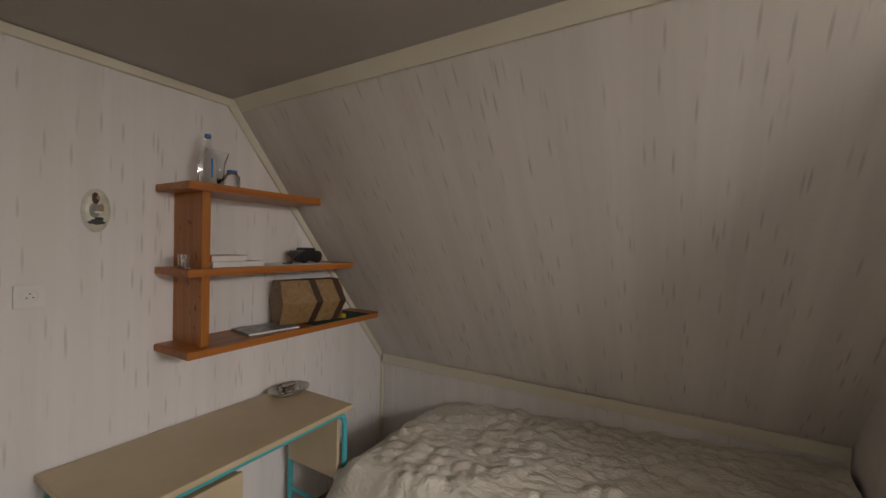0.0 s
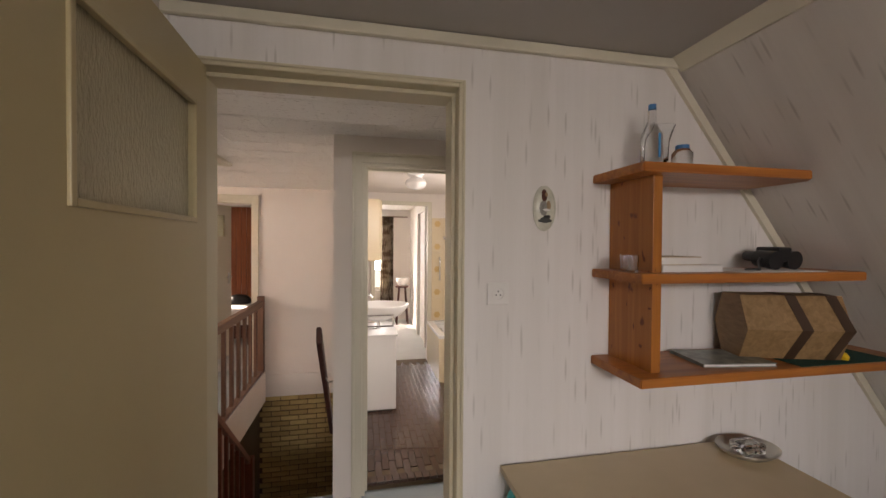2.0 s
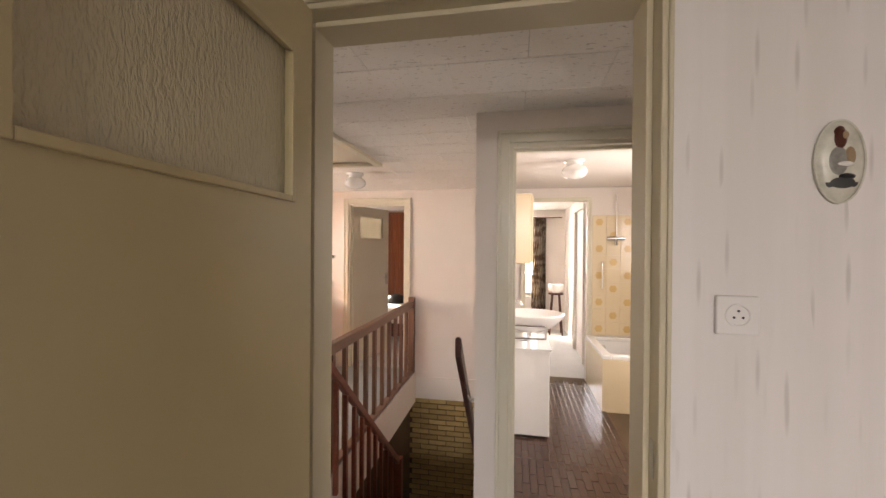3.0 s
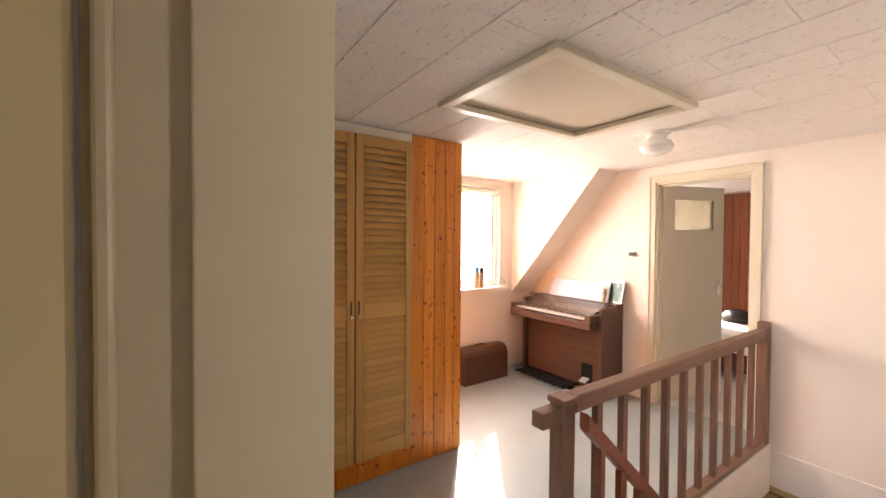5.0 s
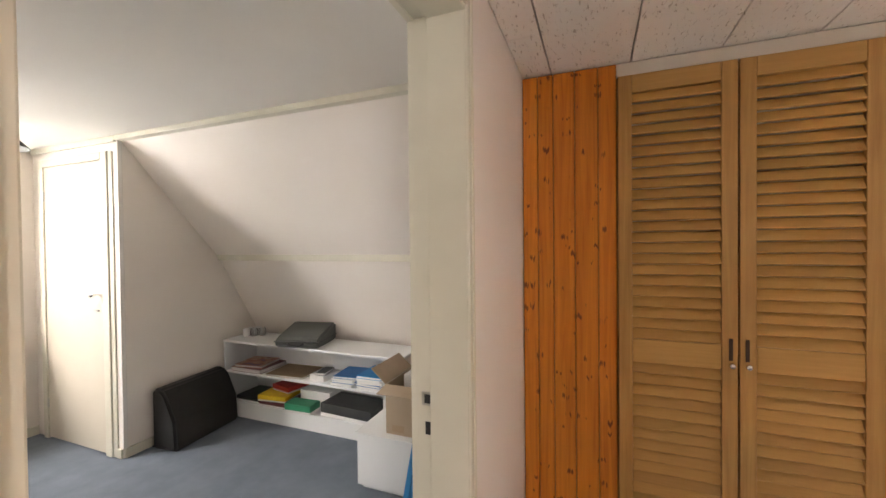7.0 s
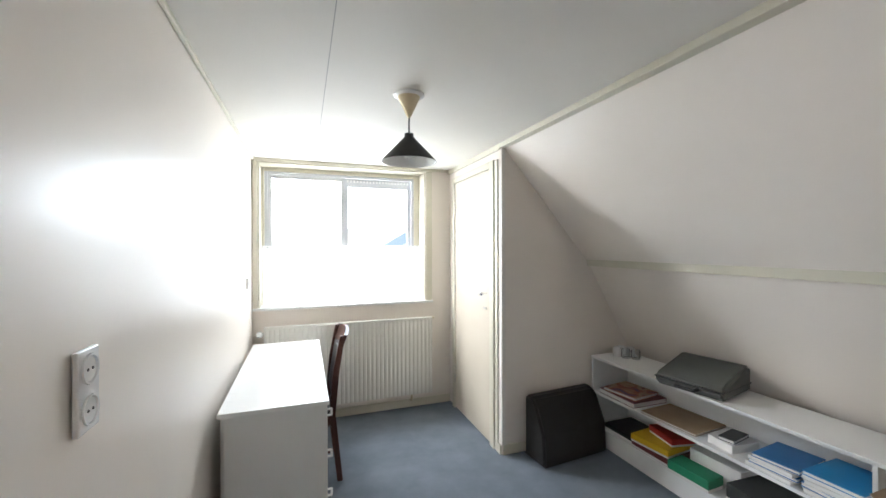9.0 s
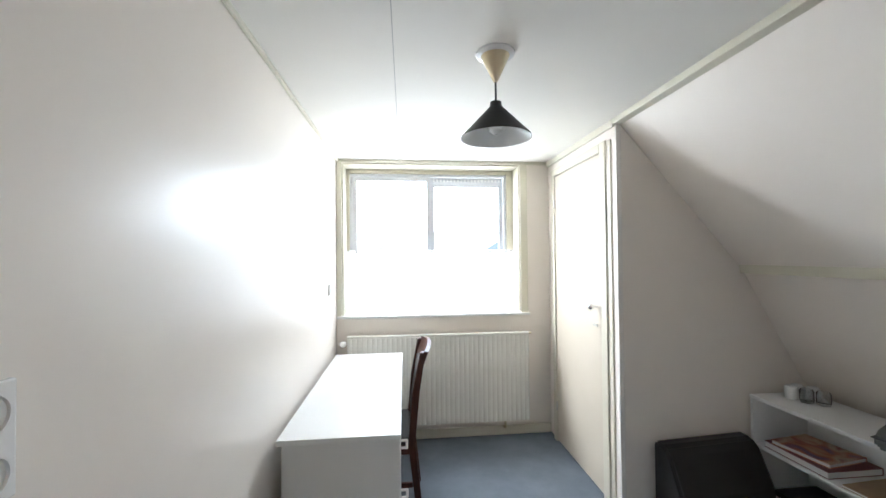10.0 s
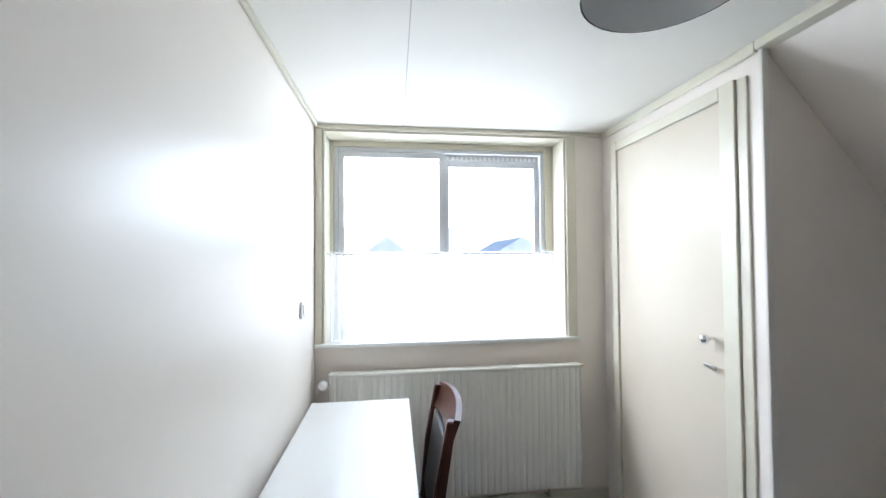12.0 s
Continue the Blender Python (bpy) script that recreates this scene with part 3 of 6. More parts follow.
trim("trim_skirting_office", [(-2.708, -0.957, -3.718, -3.705, 0, 0.075), (-3.3, -2.72, -2.655, -2.642, 0, 0.07), (-2.710, -2.698, -2.708, -2.657, 0, 0.07)], label="cream skirting board")


# ---- bedroom ----
def panel_door(name, base, turn, width, label, mat, thick=0.04, height=2.035, hand=1, light=(0.13, 0.62, 1.615, 1.915)):
    """A flush door with a small figured-glass light near the top, hinged at its base; it reaches along local +x."""
    d = thing(name, base, label, "door")
    gx0, gx1, gz0, gz1 = light
    bm = boxes((0, gx0, 0, thick, 0.008, height), (gx1, width, 0, thick, 0.008, height), (gx0, gx1, 0, thick, 0.008, gz0), (gx0, gx1, 0, thick, gz1, height))
    leaf = part("leaf", bm, mat, d)
    bead = bmesh.new()
    for s0, s1 in ((-0.006, 0.006), (thick - 0.006, thick + 0.006)):
        box(bead, gx0 - 0.004, gx0 + 0.010, s0, s1, gz0 - 0.004, gz1 + 0.004, 0.002)
        box(bead, gx1 - 0.010, gx1 + 0.004, s0, s1, gz0 - 0.004, gz1 + 0.004, 0.002)
        box(bead, gx0 + 0.010, gx1 - 0.010, s0, s1, gz0 - 0.004, gz0 + 0.010, 0.002)
        box(bead, gx0 + 0.010, gx1 - 0.010, s0, s1, gz1 - 0.010, gz1 + 0.004, 0.002)
    part("glazing_bead", bead, mat, d)
    part("glass_pane", boxes((gx0 + 0.001, gx1 - 0.001, thick / 2 - 0.002, thick / 2 + 0.002, gz0 + 0.001, gz1 - 0.001)), figured_m, d, "rippled obscure glass pane")
    for z in (0.25, 1.05, 1.85):
        bm = bmesh.new()
        tube(bm, (-0.004, -0.004 if hand > 0 else thick + 0.004, z - 0.04), (-0.004, -0.004 if hand > 0 else thick + 0.004, z + 0.04), 0.007, seg=10)
        part("hinge", bm, mat, d)
    for s in (-1, 1):
        y = -0.003 if s < 0 else thick + 0.003
        bm = bmesh.new()
        box(bm, width - 0.075, width - 0.045, min(y, y + s * 0.004), max(y, y + s * 0.004), 0.98, 1.14, 0.002)
        h = part("handle_plate", bm, CHROME, d, "chrome door plate")
        bm = bmesh.new()
        bent(bm, [(width - 0.06, y, 1.08), (width - 0.06, y + s * 0.045, 1.08), (width - 0.17, y + s * 0.05, 1.08)], 0.008)
        part("lever", bm, CHROME, h, "", True)
    for ob in d.children_recursive:
        if ob.parent == d:
            ob.matrix_parent_inverse = Matrix()
    d.matrix_basis = Matrix.Translation(base) @ Matrix.Rotation(radians(turn), 4, "Z")
    return d


panel_door("bedroom_door", (-0.812, -0.021, 0), -87.8, 0.78, "beige painted door with rippled glass, standing wide open", DOORPAINT, height=2.07, light=(0.085, 0.59, 1.610, 1.940))
panel_door("panel_room_door", (-2.320, 3.79, 0), 72, 0.75, "cream painted door with glass light, standing ajar", PALEDOOR)

# bed
bed = thing("bed", (1.5, -1.4, 0), "single bed with a rumpled cream quilt cover", "bed")
BX0, BX1, BY0, BY1 = 1.06, 2.0, -2.50, -0.42
part("mattress", boxes((BX0 + 0.03, BX1 - 0.01, BY0, BY1 - 0.02, 0.26, 0.46), bevel=0.03), PAPERWHITE, bed)
part("bed_base", boxes((BX0 + 0.03, BX1 - 0.01, BY0, BY1 - 0.03, 0.10, 0.255), bevel=0.01), CHAIRWOOD, bed)
for lx in (BX0 + 0.06, BX1 - 0.07):
    for ly in (BY0 + 0.05, BY1 - 0.09):
        part("leg", boxes((lx, lx + 0.05, ly, ly + 0.05, 0, 0.1), bevel=0.004), CHAIRWOOD, bed)
bm = bmesh.new()
NX, NY = 90, 170
grid = []
for j in range(NY + 1):
    v = j / NY
    row = []
    for i in range(NX + 1):
        u = i / NX
        x, y = BX0 - 0.06 + (BX1 - BX0 + 0.07) * u, BY0 + (BY1 - BY0 + 0.03) * v
        e1 = min(1.0, (u / 0.16)) if u < 0.16 else 1.0
        e2 = min(1.0, (1 - v) / 0.10)
        ed = 1 - (1 - e1) ** 2.2
        ed *= 1 - (1 - e2) ** 2.4
        p = Vector((x, y, 0))
        z = 0.16 + 0.36 * ed + 0.14 * (1 - v)
        z += 0.035 * noise.noise(p * 2.3) + 0.016 * noise.noise(p * 6.0 + Vector((3, 1, 0)))
        q = Vector((x * 1.0 + y * 0.6, y * 0.9 - x * 0.5, 0)) * 11
        cell = noise.voronoi(q)[0]
        z += 0.020 * min(1.0, (cell[1] - cell[0]) * 1.6) * ed
        z += 0.010 * noise.noise(Vector((x * 22, y * 9, 4)))
        row.append(bm.verts.new((x - 0.03 * (1 - ed) * (u < 0.5), y + 0.03 * (1 - e2), z)))
    grid.append(row)
for a, b in zip(grid, grid[1:]):
    for i in range(NX):
        bm.faces.new((a[i], a[i + 1], b[i + 1], b[i]))
q = part("quilt", bm, quilt_m, bed, "rumpled cream quilted cover", True)

# tubular desk
desk = thing("writing_desk", (0.69, -0.25, 0), "beige laminate desk with turquoise tubular steel legs", "desk")
DX0, DX1, DY0, DY1, DZ = 0.16, 1.176, -0.498, -0.012, 0.775
part("desktop", boxes((DX0, DX1, DY0, DY1, DZ - 0.024, DZ), bevel=0.004), DESKTOP, desk)
for y in (DY0 + 0.035, DY1 - 0.05):
    bm = bmesh.new()
    r, zz = 0.06, DZ - 0.040
    pts = [(DX0 + 0.02, y, 0.012), (DX0 + 0.02, y, zz - r)]
    pts += [(DX0 + 0.02 + r - r * math.cos(a), y, zz - r + r * math.sin(a)) for a in (0.4, 0.8, 1.2, 1.5708)]
    pts += [(DX1 - 0.02 - r + r * math.sin(a), y, zz - r + r * math.cos(a)) for a in (0, 0.4, 0.8, 1.2, 1.5708)]
    pts += [(DX1 - 0.02, y, 0.012)]
    bent(bm, pts, 0.0145, 12)
    part("leg_frame", bm, TURQ, desk, "turquoise enamelled tube", True)
for x in (DX0 + 0.02, DX1 - 0.02):
    bm = bmesh.new()
    tube(bm, (x, DY0 + 0.035, 0.22), (x, DY1 - 0.05, 0.22), 0.011, seg=10)
    part("stretcher", bm, TURQ, desk)
    for y in (DY0 + 0.035, DY1 - 0.05):
        bm = bmesh.new()
        tube(bm, (x, y, 0), (x, y, 0.02), 0.018, seg=12)
        part("foot_cap", bm, BLACK, desk)
part("side_panel", boxes((DX1 - 0.05, DX1 - 0.034, DY0 + 0.055, DY1 - 0.07, 0.40, DZ - 0.06), bevel=0.003), DESKTOP, desk)
part("side_panel", boxes((DX0 + 0.034, DX0 + 0.05, DY0 + 0.055, DY1 - 0.07, 0.40, DZ - 0.06), bevel=0.003), DESKTOP, desk)
dr = part("drawer_box", boxes((DX0 + 0.06, DX0 + 0.46, DY0 + 0.06, DY1 - 0.07, 0.53, DZ - 0.085), bevel=0.004), DESKTOP, desk)
part("drawer_front", boxes((DX0 + 0.055, DX0 + 0.465, DY0 + 0.04, DY0 + 0.058, 0.52, DZ - 0.08), bevel=0.004), DESKTOP, desk)
bm = bmesh.new()
box(bm, DX0 + 0.21, DX0 + 0.31, DY0 + 0.02, DY0 + 0.04, 0.615, 0.627, 0.003)
part("drawer_pull", bm, TURQ, desk)

dish = thing("metal_dish", (1.10, -0.11, DZ), "oval silver dish holding a glass box on the desk", "dish")
bm = bmesh.new()
lathe(bm, [(0, 0.004), (0.075, 0.004), (0.10, 0.022), (0.112, 0.028), (0.112, 0.022), (0.10, 0.014), (0.078, 0.0), (0, 0.0)], (1.10, -0.11, DZ), 32, (1.0, 0.8))
part("tray", bm, STEEL, dish, "", True)
part("lid_box", boxes((1.05, 1.15, -0.145, -0.075, DZ + 0.005, DZ + 0.045), bevel=0.01), bottle_m, dish, "clear cut-glass box")


def wall_shelf(name, x0, ends, zs, up, sign, label):
    """Three pine shelf boards on one upright, under the slope; sign +1 runs to +x."""
    s = thing(name, (up, -0.01, zs[-1]), label, "shelf")
    for x1, z in zip(ends, zs):
        a, b = min(x0, x1), max(x0, x1)
        bm = bmesh.new()
        t = 0.030
        c = 0.035
        pts = [(x0, -0.003), (x1, -0.003), (x1, -0.27 + c), (x1 - sign * c, -0.27), (x0, -0.27)]
        prism(bm, pts, "z", z - t, z)
        bmesh.ops.bevel(bm, geom=list(bm.edges), offset=0.003, segments=2, affect="EDGES")
        part("shelf_board", bm, SHELFWOOD, s)
    zs2 = sorted(zs)
    for za, zb in ((zs2[0], zs2[1] - 0.030), (zs2[1], zs2[2] - 0.030)):
        part("upright", boxes((up, up + 0.034, -0.225, -0.003, za, zb), bevel=0.002), SHELFUP, s)
    return s


wall_shelf("wall_shelf", 0.512, (1.187, 1.436, 1.668), (1.806, 1.464, 1.144), 0.584, 1, "orange-stained pine wall shelf with three boards")
S1, S2, S3 = 1.806, 1.464, 1.144


def bottle(name, at, profile, mat, label, cap=None, caplabel="", group=""):
    b = thing(name, at, label, name.split("_")[-1], group)
    bm = bmesh.new()
    lathe(bm, profile, at, 20)
    body = part("body", bm, mat, b, "", True)
    if cap:
        r, z0, z1, cm = cap
        bm = bmesh.new()
        tube(bm, (at[0], at[1], at[2] + z0), (at[0], at[1], at[2] + z1), r, seg=16)
        part("stopper", bm, cm, b, caplabel, True)
    return b


bottle("glass_bottle", (0.640, -0.13, S1), [(0, 0), (0.035, 0), (0.037, 0.08), (0.034, 0.12), (0.014, 0.17), (0.013, 0.21), (0, 0.21)], bottle_m, "tall clear glass bottle with a blue stopper", (0.0125, 0.208, 0.226, BLUE), "blue cap")
part("label_sticker", boxes((0.635, 0.643, -0.1685, -0.1665, S1 + 0.04, S1 + 0.12)), BRIGHTBLUE, bpy.data.objects["glass_bottle"], "blue label")
bottle("glass_vase", (0.705, -0.10, S1), [(0, 0), (0.035, 0), (0.032, 0.01), (0.022, 0.05), (0.024, 0.11), (0.042, 0.165), (0.040, 0.165), (0.021, 0.11), (0.019, 0.05), (0, 0.02)], bottle_m, "flared clear glass vase on the shelf")
bottle("glass_jar", (0.725, -0.17, S1), [(0, 0), (0.030, 0), (0.032, 0.01), (0.032, 0.055), (0.02, 0.07), (0, 0.07)], bottle_m, "small glass jar with a blue lid", (0.021, 0.069, 0.082, BLUE), "dark blue lid")
for k, (dx, dy) in enumerate(((0.528, -0.19), (0.545, -0.13))):
    bottle("shot_glass", (dx, dy, S2), [(0, 0), (0.014, 0), (0.018, 0.055), (0.0165, 0.055), (0.013, 0.008), (0, 0.008)], bottle_m, "small clear drinking glass on the shelf", group="drinking glasses on the shelf")


def book(name, x0, x1, y0, y1, z0, h, mat, label, turn=0.0, category="book", group=""):
    b = thing(name, ((x0 + x1) / 2, (y0 + y1) / 2, z0), label, category, group)
    c = b.location.copy()
    x0, x1, y0, y1 = x0 - c.x, x1 - c.x, y0 - c.y, y1 - c.y
    t = min(0.003, h * 0.2)
    page = part("page_block", boxes((x0 + 0.003, x1 - 0.003, y0 + 0.003, y1 - 0.003, t, h - t)), PAPERWHITE, b)
    cov = part("cover", boxes((x0, x1, y0, y1, 0, t), (x0, x1, y0, y1, h - t, h), (x0, x0 + t, y0, y1, t, h - t)), mat, b)
    for o in (page, cov):
        o.matrix_parent_inverse = Matrix()
    b.rotation_euler[2] = radians(turn)
    return b


WORN = paint("worn_cream_cover", (0.56, 0.47, 0.36), (0.48, 0.38, 0.28), 0.7, 14, 120, 0.08)
book("shelf_book", 0.63, 0.87, -0.20, -0.05, S2, 0.022, PAPERWHITE, "white paperback lying flat on the shelf")
book("shelf_book", 0.62, 0.79, -0.19, -0.06, S2 + 0.022, 0.028, WORN, "cream worn book with a red spine", 4)
part("spine", boxes((-0.0865, -0.0835, -0.065, 0.065, 0.0, 0.028)), RED, bpy.data.objects["shelf_book.001"], "faded red spine").matrix_parent_inverse = Matrix()
bm = boxes((0.90, 1.26, -0.24, -0.06, S2, S2 + 0.002))
single("paper_sheet", bm, PAPERWHITE, "loose white paper under the binoculars", "paper")
bino = thing("binoculars", (1.17, -0.13, S2 + 0.002), "black binoculars lying on the shelf", "binoculars")
for dx in (-0.042, 0.042):
    bm = bmesh.new()
    tube(bm, (1.17 + dx, -0.17, S2 + 0.036), (1.17 + dx, -0.10, S2 + 0.042), 0.034, 0.030, 18)
    tube(bm, (1.17 + dx, -0.10, S2 + 0.046), (1.17 + dx * 0.8, -0.05, S2 + 0.050), 0.022, 0.019, 16)
    part("barrel", bm, BLACK, bino, "", True)
part("bridge", boxes((1.14, 1.20, -0.17, -0.08, S2 + 0.03, S2 + 0.085), bevel=0.008), BLACK, bino)
bm = bmesh.new()
bent(bm, [(1.13, -0.12, S2 + 0.06), (1.07, -0.15, S2 + 0.03), (1.03, -0.19, S2 + 0.006), (0.99, -0.17, S2 + 0.005)], 0.004, 6)
part("strap", bm, BLACK, bino)

hexbox = thing("hexagonal_box", (1.17, -0.15, S3), "tan hexagonal wooden box with dark chevron bands", "box")
M = Matrix.Translation((1.17, -0.15, S3 + 0.004)) @ Matrix.Rotation(radians(-16), 4, "Z")
hexp = [(-0.125, 0.11), (-0.065, 0.0), (0.065, 0.0), (0.125, 0.11), (0.065, 0.225), (-0.065, 0.225)]
bm = bmesh.new()
prism(bm, [(p[0] * 0.75, p[1]) for p in hexp], "x", -0.17, 0.17)
bmesh.ops.transform(bm, matrix=M, verts=bm.verts)
part("body", bm, BOXTAN, hexbox)
for xx in (-0.02, 0.115):
    bm = bmesh.new()
    prism(bm, [(p[0] * 0.76, 0.112 + (p[1] - 0.112) * 1.012) for p in hexp], "x", xx, xx + 0.035)
    for vv in bm.verts:
        vv.co.x += 0.03 * (1 - abs(vv.co.z - 0.112) / 0.112)
    bmesh.ops.transform(bm, matrix=M, verts=bm.verts)
    part("band", bm, BOXDARK, hexbox, "dark brown band")
single("green_mat", boxes((1.14, 1.56, -0.262, -0.04, S3, S3 + 0.003)), GREENMAT, "dark green felt mat on the bottom board", "mat")
hexbox.location.z += 0.004
book("magazine", 0.80, 1.06, -0.225, -0.05, S3, 0.012, paint("grey_green_print", (0.30, 0.32, 0.28), (0.10, 0.12, 0.11), 0.3, 24, 90, 0.02), "magazine with a dark cover lying flat", -8, "magazine")
bm = bmesh.new()
lathe(bm, [(0, 0), (0.014, 0), (0.016, 0.012), (0.008, 0.024), (0, 0.026)], (1.375, -0.225, S3 + 0.003), 12)
single("orange_stopper", bm, YELLOW, "small orange stopper standing on the green mat", "stopper", "", True)

for nm in ("glass_bottle", "glass_vase", "glass_jar", "shot_glass", "shot_glass.001", "shelf_book", "shelf_book.001", "paper_sheet", "binoculars", "hexagonal_box", "magazine"):
    bpy.data.objects[nm].location.x += 0.013

# plaque and switch on the door wall
pl = thing("wall_plaque", (0.303, -0.002, 1.69), "oval china plaque with a painted seated figure", "plaque")
bm = bmesh.new()
lathe(bm, [(0, 0.012), (0.030, 0.012), (0.040, 0.006), (0.043, 0), (0, 0)], (0, 0, 0), 30, (1, 1.9))
bmesh.ops.transform(bm, matrix=Matrix.Translation((0.303, -0.002, 1.69)) @ Matrix.Rotation(radians(90), 4, "X"), verts=bm.verts)
CHINA = paint("aged_pale_china", (0.66, 0.65, 0.56), (0.50, 0.50, 0.42), 0.25, 40, 200, 0.04)
part("disc", bm, CHINA, pl, "", True)
MATGREY = paint("grey_china_paint", (0.30, 0.29, 0.26), (0.20, 0.19, 0.17), 0.3, 60, 200, 0.05)


def ring_oval(cx, cz, rx, rz, r, y):
    """Thin closed oval band lying on a wall across y."""
    bm = bmesh.new()
    rows = []
    for i in range(28):
        a = 2 * math.pi * i / 28
        ca, sa = math.cos(a), math.sin(a)
        rows.append([bm.verts.new((cx + (rx + d) * ca, y + e, cz + (rz + d) * sa)) for d, e in ((r, 0.004), (r, -r), (-r, -r), (-r, 0.004))])
    for i in range(28):
        p, q = rows[i], rows[(i + 1) % 28]
        for k in range(4):
            bm.faces.new((p[k], p[(k + 1) % 4], q[(k + 1) % 4], q[k]))
    bmesh.ops.recalc_face_normals(bm, faces=bm.faces)
    return bm


def oval(cx, cz, rx, rz, y0, y1):
    bm = bmesh.new()
    lathe(bm, [(0, 1.0), (0.6, 0.9), (1.0, 0.0), (0, 0.0)], (0, 0, 0), 18)
    for v in bm.verts:
        v.co = Vector((cx + v.co.x * rx, y0 + (y1 - y0) * v.co.z, cz + v.co.y * rz))
    bmesh.ops.recalc_face_normals(bm, faces=bm.faces)
    return bm


part("rim", ring_oval(0.303, 1.69, 0.042, 0.080, 0.0014, -0.0065), CHINA, pl, "pale glazed rim")
part("hair", oval(0.299, 1.733, 0.013, 0.024, -0.012, -0.0175), CHAIRWOOD, pl, "dark brown painted hair")
part("face", oval(0.305, 1.738, 0.007, 0.010, -0.014, -0.0195), TAN, pl, "pale painted face")
part("robe", oval(0.296, 1.690, 0.020, 0.034, -0.012, -0.0165), MATGREY, pl, "grey painted robe")
part("child", oval(0.315, 1.699, 0.010, 0.019, -0.013, -0.018), TAN, pl, "pale painted child")
part("arm", oval(0.306, 1.684, 0.015, 0.005, -0.015, -0.0195), PAPERWHITE, pl, "white painted sleeve")
part("skirt", oval(0.303, 1.648, 0.027, 0.014, -0.0115, -0.0165), DARKGREY, pl, "dark olive painted skirt")
part("fold", oval(0.310, 1.660, 0.014, 0.006, -0.014, -0.018), BLACK, pl, "black painted fold")
sw = thing("wall_socket", (0.130, -0.002, 1.398), "cream plastic socket plate on the wallpaper", "socket")
part("plate", boxes((0.091, 0.169, -0.012, -0.001, 1.359, 1.437), bevel=0.003), PAPERWHITE, sw)
bm = bmesh.new()
lathe(bm, [(0.024, 0.0), (0.024, 0.003), (0.020, 0.003), (0.019, -0.0), (0, 0.0)], (0, 0, 0), 20)
bmesh.ops.transform(bm, matrix=Matrix.Translation((0.130, -0.0122, 1.398)) @ Matrix.Rotation(radians(90), 4, "X"), verts=bm.verts)
part("well", bm, PAPERWHITE, sw, "", True)
for dx, dz in ((-0.008, -0.004), (0.008, -0.004), (0, 0.009)):
    bm = bmesh.new()
    tube(bm, (0.130 + dx, -0.0135, 1.398 + dz), (0.130 + dx, -0.0120, 1.398 + dz), 0.0025, seg=8)
    part("hole", bm, BLACK, sw)
bm = boxes((0.0012, 0.0028, 0.012, 0.036, 1.02, 1.10))
single("strike_plate", bm, STEEL, "steel strike plate on the door lining", "plate")

pl.location += Vector((0.017, 0, -0.009))
sw.location += Vector((0.017, 0, -0.019))

# ---- landing ----
closet = thing("built_in_closet", (-2.75, 0.92, 0), "knotty pine closet with louvered double doors", "closet")
CX = -2.71
part("carcass", boxes((-3.40, CX - 0.022, 0.142, 1.722, 0.0, 0.10), (-2.80, CX - 0.022, 0.142, 0.52, 0.10, LAND - 0.004), (-2.80, CX - 0.022, 1.31, 1.70, 0.10, LAND - 0.004),
                      (-2.80, CX - 0.022, 0.52, 1.31, 2.17, LAND - 0.004)), LOUVERV, closet)
LEFT = [0.142, 0.206, 0.270, 0.356, 0.446, 0.515]
RIGHT = [1.316, 1.408, 1.494, 1.581, 1.658, 1.724]
for edges in (LEFT, RIGHT):
    for a, b in zip(edges, edges[1:]):
        part("board", boxes((CX - 0.02, CX, a + 0.0012, b - 0.0012, 0.0, LAND - 0.006), bevel=0.0035), PINE, closet)
for k in range(6):
    a = -3.38 + k * 0.11
    bm = bmesh.new()
    zt = lambda x: LAND - 0.006 - max(0.0, (-2.80 - x)) * 1.14
    prism(bm, [(a, 0), (a + 0.108, 0), (a + 0.108, zt(a + 0.108)), (a, zt(a))], "y", 1.704, 1.722)
    part("side_board", bm, PINE, closet)
# Unseen panel added to stop sun leaking in behind the louvers.
bm = bmesh.new()
prism(bm, [(-3.868, 0), (-3.384, 0), (-3.384, 1.55), (-3.868, 1.0)], "y", 1.704, 1.72)
part("side_filler", bm, PINE, closet)
for k, (a, b) in enumerate(zip([0.515, 0.66, 0.80, 0.94, 1.08, 1.20], [0.66, 0.80, 0.94, 1.08, 1.20, 1.316])):
    part("plinth_board", boxes((CX - 0.02, CX, a + 0.001, b - 0.001, 0.0, 0.128), bevel=0.003), PINE, closet)
part("filler_strip", boxes((CX - 0.02, CX - 0.004, 0.515, 1.316, 2.142, LAND - 0.005), bevel=0.002), WHITEWALL, closet, "white painted filler strip")
slat_bm = bmesh.new()
box(slat_bm, -0.004, 0.004, -0.1465, 0.1465, -0.0215, 0.0215, 0.0015)
bmesh.ops.rotate(slat_bm, cent=(0, 0, 0), matrix=Matrix.Rotation(radians(-30), 3, "Y"), verts=slat_bm.verts)
slat_mesh = mesh_of("slat", slat_bm, LOUVER)
